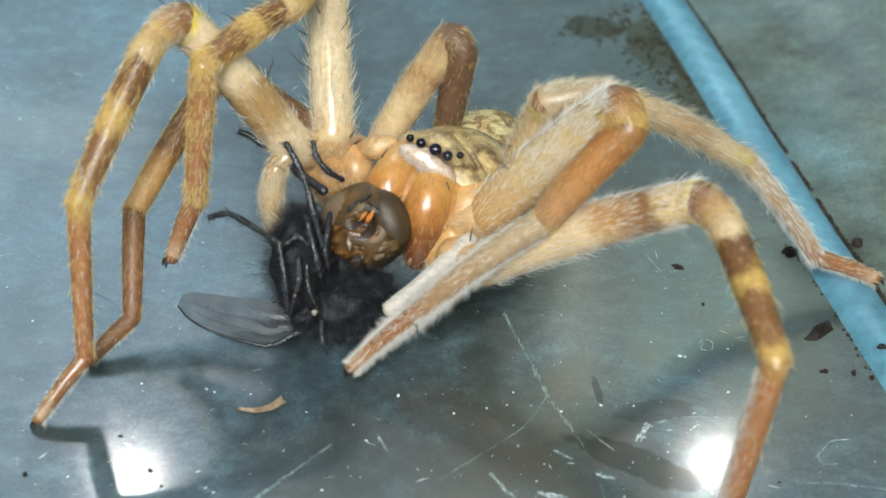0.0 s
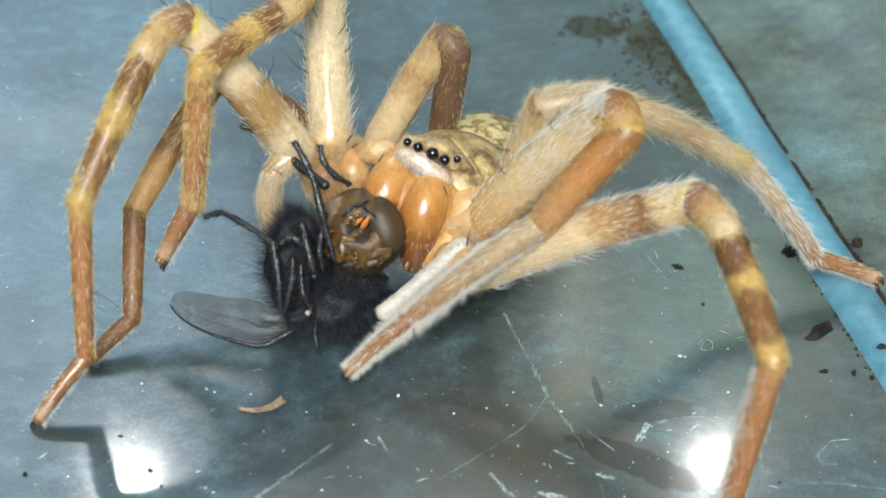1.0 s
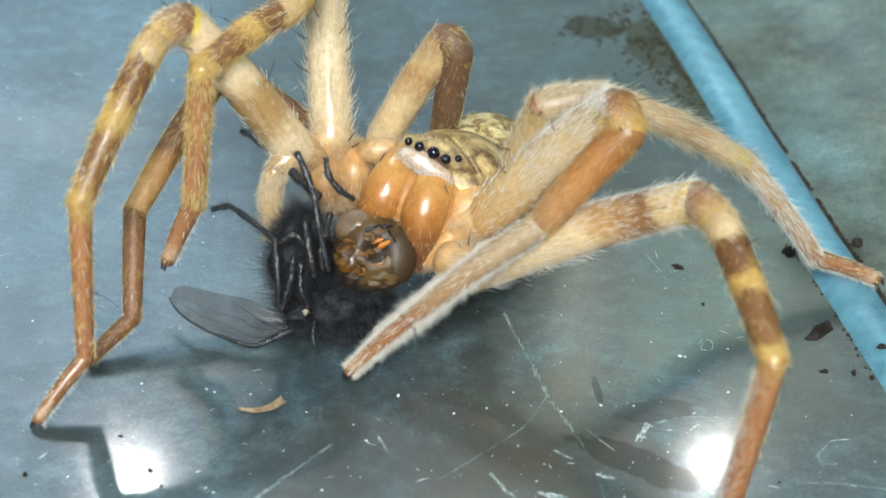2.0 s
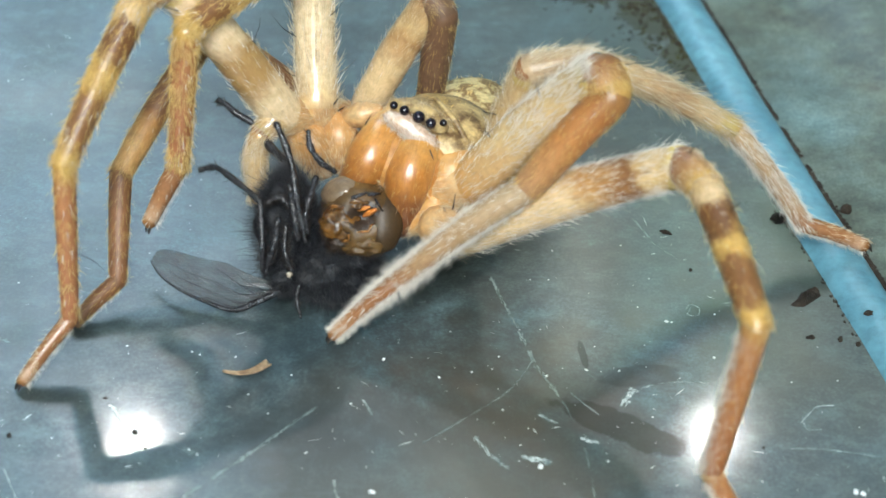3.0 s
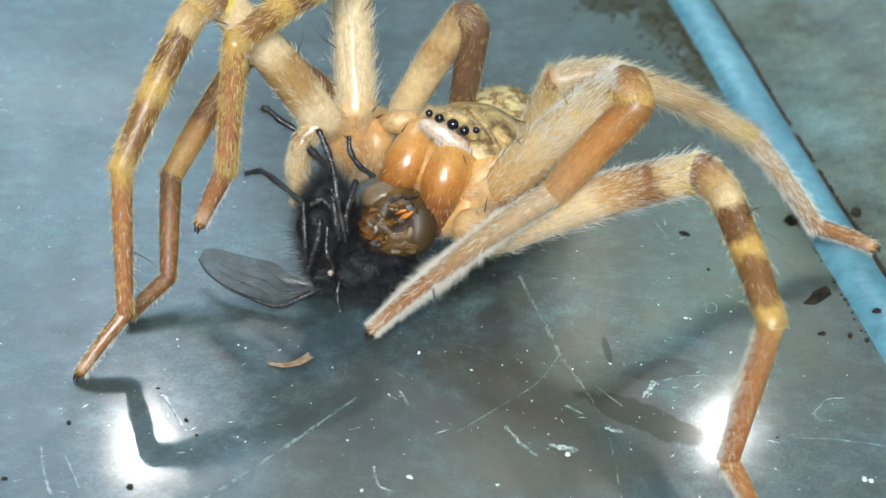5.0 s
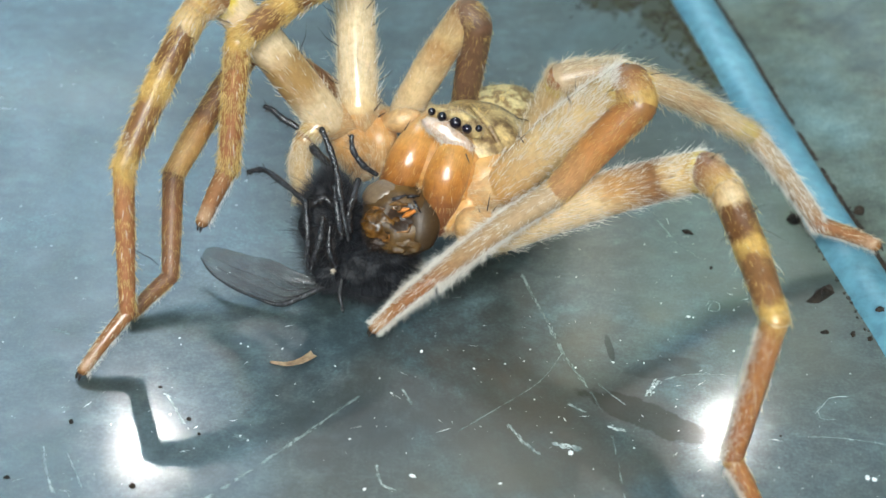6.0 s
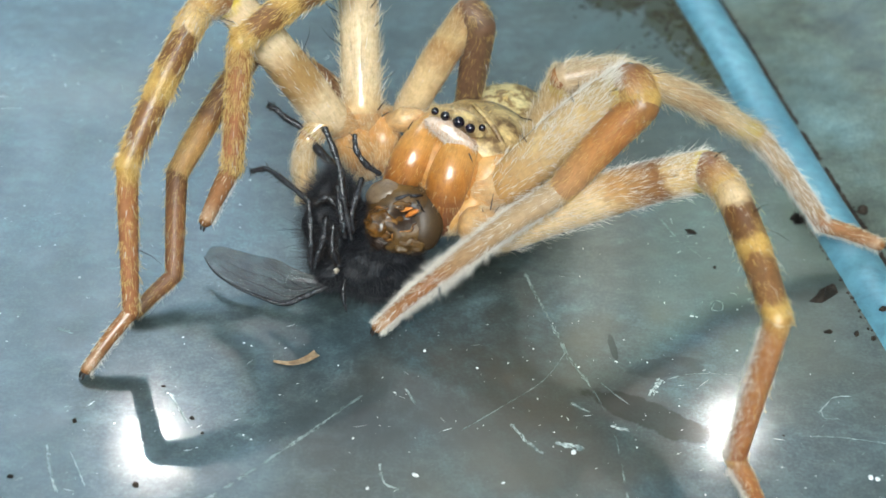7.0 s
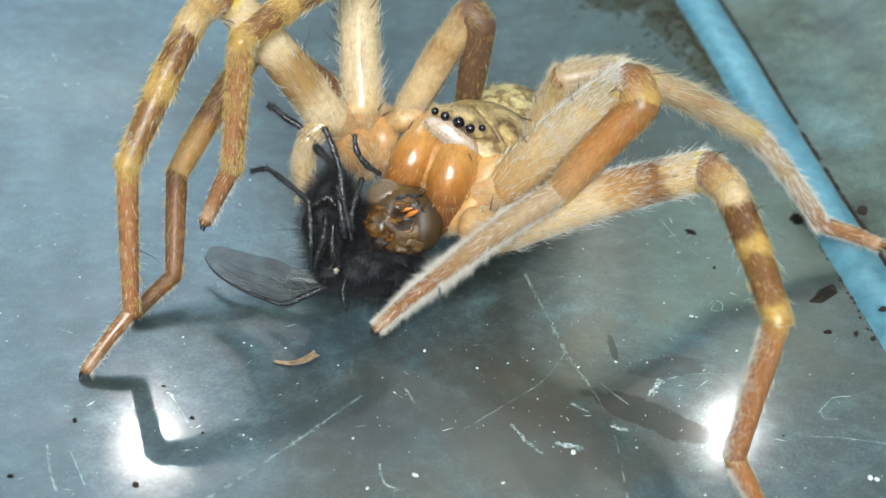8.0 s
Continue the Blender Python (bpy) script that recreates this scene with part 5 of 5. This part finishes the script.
def litter():
    flake([(-6.77, -6.12, 0.00), (-5.91, -6.29, 0.02), (-5.13, -6.12, 0.10), (-4.47, -5.63, 0.20)], 0.27, 0.1)
    def soil(c, L, w, h, ang, seed):
        crumb("soil_crumb", c, L, w, h, ang, seed, M_SOIL, "dark jagged soil crumb lying on the sheet", "crumb")

    soil((23.93, 0.56, 0.00), 2.3, 0.75, 0.45, 0.75, 1)
    soil((23.49, 7.36, 0.00), 1.0, 0.8, 0.35, 0.1, 2)
    soil((16.90, 5.87, 0.00), 0.65, 0.35, 0.15, -0.4, 3)
    soil((23.66, -2.57, 0.00), 0.5, 0.35, 0.12, 0.3, 4)
    soil((17.93, 2.68, 0.00), 0.22, 0.25, 0.1, 0.2, 5)
    soil((-16.62, -10.80, 0.00), 0.25, 0.28, 0.15, 0, 6)
    soil((-10.64, -10.43, 0.00), 0.22, 0.25, 0.15, 1, 7)
    soil((-10.01, -11.46, 0.00), 0.18, 0.15, 0.1, 0, 8)
    soil((-12.93, -15.09, 0.00), 0.35, 0.4, 0.15, 0.6, 9)
    soil((-19.18, -14.72, 0.00), 0.35, 0.25, 0.12, 0, 10)
    soil((-12.37, -8.13, 0.00), 0.25, 0.12, 0.08, 0, 11)
    soil((19.96, -10.65, 0.00), 0.16, 0.14, 0.08, 0, 12)
    soil((27.25, 7.54, 0.55), 0.75, 0.7, 0.4, 0.4, 13)
    soil((26.69, -1.69, 1.00), 0.5, 0.4, 0.2, 0.4, 14)
    soil((25.18, -2.69, 0.00), 0.5, 0.3, 0.15, 1.2, 15)
    soil((26.07, -3.03, 0.00), 0.4, 0.3, 0.15, 1.2, 16)
    scratch([(6.95, 1.69, 0.00), (7.72, -0.70, 0.00), (8.68, -3.68, 0.00), (9.07, -5.01, 0.00), (10.33, -7.79, 0.00)], 0.16, 1, 0.1)
    scratch([(10.33, -7.79, 0.00), (11.12, -10.46, 0.00), (11.43, -14.00, 0.00), (11.48, -15.21, 0.00)], 0.08, 2, 0.3)
    scratch([(8.93, -4.79, 0.00), (7.60, -7.03, 0.00), (5.14, -9.23, 0.00), (3.36, -10.73, 0.00)], 0.05, 3, 0.1)
    scratch([(9.02, -8.64, 0.00), (9.82, -9.19, 0.00)], 0.16, 4, 0.0)
    scratch([(10.77, -7.13, 0.00), (12.01, -8.57, 0.00)], 0.08, 5, 0.1)
    scratch([(5.85, -10.24, 0.00), (6.54, -11.42, 0.00), (7.38, -12.31, 0.00)], 0.14, 6, 0.0)
    scratch([(8.14, -11.57, 0.00), (9.42, -11.93, 0.00)], 0.3, 7, 0.0)
    scratch([(13.26, -7.90, 0.00), (13.62, -7.25, 0.00), (14.03, -6.76, 0.00)], 0.28, 8, 0.0)
    scratch([(14.28, -6.66, 0.00), (15.86, -6.17, 0.00), (18.29, -6.22, 0.00)], 0.06, 9, 0.2)
    scratch([(10.99, -10.26, 0.00), (11.85, -10.52, 0.00)], 0.2, 10, 0.0)
    scratch([(22.13, -8.85, 0.00), (22.52, -8.33, 0.00), (23.07, -7.72, 0.00), (23.85, -7.61, 0.00)], 0.05, 11, 0.0)
    scratch([(22.25, -8.51, 0.00), (22.31, -9.26, 0.00), (22.95, -9.32, 0.00)], 0.06, 12, 0.0)
    scratch([(21.55, -10.64, 0.00), (23.31, -10.70, 0.00), (25.25, -11.04, 0.00)], 0.08, 13, 0.1)
    scratch([(17.30, -0.56, 0.00), (17.60, -0.17, 0.00), (18.01, -0.44, 0.00), (17.88, -1.01, 0.00), (17.37, -0.99, 0.00), (17.49, -0.55, 0.00)], 0.06, 14, 0.0)
    scratch([(-1.97, -8.44, 0.00), (-4.76, -11.40, 0.00), (-7.94, -14.62, 0.00), (-9.74, -16.18, 0.00)], 0.15, 15, 0.1)
    scratch([(-11.95, -8.70, 0.00), (-11.35, -9.80, 0.00), (-10.84, -10.72, 0.00)], 0.12, 16, 0.0)
    scratch([(-17.72, -12.63, 0.00), (-17.32, -14.17, 0.00), (-16.74, -15.66, 0.00)], 0.12, 17, 0.0)
    scratch([(-16.47, -12.98, 0.00), (-15.41, -15.24, 0.00)], 0.05, 18, 0.0)
    scratch([(-0.89, -13.32, 0.00), (-0.63, -14.58, 0.00), (0.08, -14.97, 0.00)], 0.12, 19, 0.0)
    scratch([(-18.69, -3.90, 0.00), (-17.79, -4.13, 0.00)], 0.2, 20, 0.1)
    scratch([(-8.22, -11.52, 0.00), (-7.63, -11.70, 0.00)], 0.18, 21, 0.0)
    scratch([(0.39, -7.93, 0.00), (0.76, -8.84, 0.00)], 0.14, 22, 0.0)
    scratch([(15.12, 7.16, 0.00), (15.95, 5.35, 0.00)], 0.10, 23, 0.1)
    scratch([(16.07, 4.95, 0.00), (17.25, 3.61, 0.00)], 0.08, 24, 0.3)
    # scattered white dust: nobody could count it
    s = Shape()
    rng = random.Random(77)
    spots = [((1.30, -4.90, 0.00), 0.18), ((0.91, -14.00, 0.00), 0.22), ((13.69, -7.20, 0.00), 0.12), ((16.14, -1.55, 0.00), 0.16), ((11.65, -5.40, 0.00), 0.12), ((-8.05, -4.85, 0.00), 0.1), ((-8.46, -4.64, 0.00), 0.09), ((4.15, -6.16, 0.00), 0.11),
             ((-6.21, -4.96, 0.00), 0.1), ((-0.26, -8.16, 0.00), 0.1), ((23.98, -13.41, 0.00), 0.25), ((24.31, -13.51, 0.00), 0.18), ((8.97, -12.18, 0.00), 0.2), ((-1.46, -14.98, 0.00), 0.14), ((5.31, -14.39, 0.00), 0.13)]
    for _ in range(620):
        x, y = rng.uniform(-26, 27), rng.uniform(-17, 26)
        if x > 18 + (30 - y) * 0.2:
            continue
        spots.append(((x, y, 0), 0.018 + 0.085 * rng.random() ** 4))
    for _ in range(26):
        spots.append(((rng.uniform(2.5, 14), rng.uniform(-12, -3.5), 0), 0.03 + 0.07 * rng.random() ** 2))
    for (x, y, z), r in spots:
        a = rng.uniform(0, 6.28)
        st = rng.uniform(0.35, 1.0)
        ca, sa = math.cos(a), math.sin(a)
        ring = []
        for j in range(6):
            w = j * math.pi / 3
            q = rng.uniform(0.6, 1.1)
            px, py = math.cos(w) * r * q, math.sin(w) * r * st * q
            ring.append((x + px * ca - py * sa, y + px * sa + py * ca, z + 0.004))
        s.add(ring + [(x, y, z + r * 0.5)], [(j, (j + 1) % 6, 6) for j in range(6)])
    for _ in range(420):
        x, y = rng.uniform(-26, 27), rng.uniform(-17, 26)
        if x > 17.5 + (30 - y) * 0.2 or noise.noise(Vector((x * 0.16, y * 0.16, 5))) < -0.1:
            continue
        a = rng.gauss(0.1, 0.7)
        half = 0.06 + 0.45 * rng.random() ** 3
        wide = 0.008 + 0.022 * rng.random() ** 2
        d, nrm = Vector((math.cos(a), math.sin(a), 0)), Vector((-math.sin(a), math.cos(a), 0))
        c = Vector((x, y, 0.003))
        s.add([c - d * half, c + nrm * wide, c + d * half, c - nrm * wide, c + Vector((0, 0, 0.008))], [(0, 1, 4), (1, 2, 4), (2, 3, 4), (3, 0, 4)])
    tagged(mesh_object("dust", s, [M_DUST], smooth=False), "white dust specks on the sheet", kind="stuff")
    # dirt packed along the bead
    s = Shape()
    for off, cnt, z in ((-0.36, 260, 0.0), (2.75, 4200, 0.1)):
        line = bead_line(off)
        for _ in range(cnt):
            k = rng.randrange(4, len(line) - 4)
            if noise.noise(Vector((k * 0.5, off * 9, 1))) < (-0.15 if off < 0 else -0.5):
                continue
            p = line[k].lerp(line[k + 1], rng.random()) + Vector((rng.gauss(0, 0.12 if off < 0 else 0.07), rng.gauss(0, 0.1), z))
            r = 0.03 + (0.09 if off < 0 else 0.1) * rng.random() ** 3
            ring = [(p.x + math.cos(j * 1.2566) * r * rng.uniform(0.6, 1.2), p.y + math.sin(j * 1.2566) * r * 1.5 * rng.uniform(0.6, 1.2), p.z + 0.003) for j in range(5)]
            s.add(ring + [(p.x, p.y, p.z + r * 0.7)], [(j, (j + 1) % 5, 5) for j in range(5)])
    # crumbled earth and moss caught in the corner by the bead
    for (cx, cy), (rx, ry), cnt in (((18.9, 28.8), (1.0, 2.4), 650), ((16.9, 30.6), (1.5, 1.4), 420), ((20.6, 23.4), (0.9, 1.5), 420), ((13.9, 31.2), (1.6, 1.0), 200), ((18.6, 25.2), (1.3, 1.2), 160), ((19.5, 36.0), (2.2, 4.5), 500)):
        for _ in range(cnt * 2):
            x, y = rng.gauss(cx, rx), rng.gauss(cy, ry)
            edge = 19.2 + (30.0 - y) * 0.225 - 0.35
            if x > edge or noise.noise(Vector((x * 0.9, y * 0.9, 2))) < -0.12:
                continue
            r = 0.03 + 0.13 * rng.random() ** 3
            ring = [(x + math.cos(j * 1.2566) * r * rng.uniform(0.6, 1.2), y + math.sin(j * 1.2566) * r * rng.uniform(0.6, 1.2), 0.003) for j in range(5)]
            s.add(ring + [(x, y, r * 0.7)], [(j, (j + 1) % 5, 5) for j in range(5)], 1 if rng.random() < 0.4 else 0)
    tagged(mesh_object("dirt", s, [M_SOIL, M_MOSS], smooth=False), "dark dirt packed along the blue bead", kind="stuff")


# ---- movement ----
SWAY = [(0.0, 0.16, 0.26), (0.5, 0.26, 0.26), (1.0, 0.02, 0.0), (1.2, 0.02, 0.0), (1.5, 0.34, 0.24), (1.7, 0.2, 0.1), (2.8, 0.0, 0.0), (3.5, 0.0, 0.0), (8.0, 0.0, 0.0)]


def motions(spider, legs, pad, fly, head, moving):
    def shift(dx, dz):
        return Matrix.Translation((dx * MM, 0, dz * MM))

    walk(spider, [(t, shift(dx, dz)) for t, dx, dz in SWAY])
    for key, hip, foot in HIPS:
        rows = []
        h, g = Vector(hip) * MM, Vector(foot) * MM
        for t, dx, dz in SWAY:
            q = (h - g).rotation_difference(h + Vector((dx, 0, dz)) * MM - g)
            world_pose = Matrix.Translation(g) @ q.to_matrix().to_4x4() @ Matrix.Translation(-g)
            rows.append((t, shift(dx, dz).inverted() @ world_pose))
        walk(legs[key]["leg"], rows)

    def about(c, m):
        c = Vector(c) * MM
        return Matrix.Translation(c) @ m @ Matrix.Translation(-c)

    # the second feeler draws back behind the front leg
    walk(pad, [(t, shift(dx, dz)) for t, dx, dz in ((0.0, 0.5, 1.75), (1.0, 0.3, 1.75), (1.4, 0.2, 1.3), (1.5, 0.1, 1.0), (1.7, 0.1, 0.6), (2.8, 0, 0), (8.0, 0, 0))])
    # the raised front foot twitches at its last joint
    c = (-9.39, 1.72, 7.07)
    walk(legs["C"]["tarsus"], [(t, about(c, pose(0, 0, 0, 0, a, b))) for t, a, b in
                               ((0.0, -4, 0), (0.5, -4, 0), (1.0, 4, 0), (1.3, 6, 0), (1.5, -2, 0), (1.7, -2, 0), (2.8, 2, 0), (3.5, 0, 0), (8.0, 0, 0))])
    c = (-2.25, -0.86, 2.50)
    walk(fly, [(t, about(c, pose(x * MM, 0, z * MM, 0, 0, a))) for t, x, z, a in
               ((0.0, 0.3, 0.1, 9), (0.5, 0.2, 0.1, 9), (1.0, 0.0, 0.05, 8), (1.5, 0.15, 0.0, 7), (1.7, 0.1, 0, 4), (2.8, 0, 0, 0), (3.5, 0, 0, 0), (8.0, 0, 0, 0))])
    c = (-0.27, 0.82, 4.40)
    walk(head, [(t, about(c, pose(x * MM, 0, z * MM, 0, a, 0))) for t, x, z, a in
                ((0.0, -0.25, 1.6, -28), (0.5, -0.2, 1.6, -28), (1.0, -0.3, 1.3, -24), (1.5, -0.1, 1.1, -18), (1.6, 0, 0.6, -10), (1.7, 0, 0.4, -6), (2.8, 0, 0.1, 0), (3.5, 0, 0, 0), (8.0, 0, 0, 0))])
    # the fly's raised legs and its wing sink as the spider turns it
    for key, early, late in (("hind", (1.17, 0.43, 0.52), (1.6, 0.65, 0.81)), ("middle", (0.0, 0.63, 0.79), (0.86, 0.63, 0.79)),
                             ("fore", (-0.18, 0.85, 1.05), (0.55, 0.67, 0.83)), ("wing", (0.75, 0.25, 0.3), (0.55, 0.25, 0.3))):
        rows = [(t, Matrix.Translation(Vector(early).lerp(Vector(late), f) * k * MM)) for t, f, k in
                ((0.0, 0, 1), (0.5, 0.2, 1), (1.0, 0.8, 1), (1.5, 1, 1), (1.7, 1, 0.8), (2.8, 1, 0), (8.0, 1, 0))]
        walk(moving[key], rows)


HIPS = [("A", (-4.21, 5.06, 8.00), (-16.62, -7.04, 0.00)), ("B", (-2.59, 8.30, 6.00), (-14.65, -2.55, 0.00)), ("D", (0.07, 8.23, 6.50), (2.85, 9.62, 0.00)),
        ("F", (5.39, -0.40, 4.80), (18.12, -15.86, 0.00)), ("G", (7.04, 4.44, 6.00), (27.53, 3.92, 1.00))]

room()
for place, radius in ((LAMP_A, 0.022), (LAMP_B, 0.02), (LAMP_C, 0.2)):
    ceiling_lamp(place, radius)
tray()
spider, legs, pad = build_spider()
fly, head_of_fly, moving = build_fly()
litter()
motions(spider, legs, pad, fly, head_of_fly, moving)
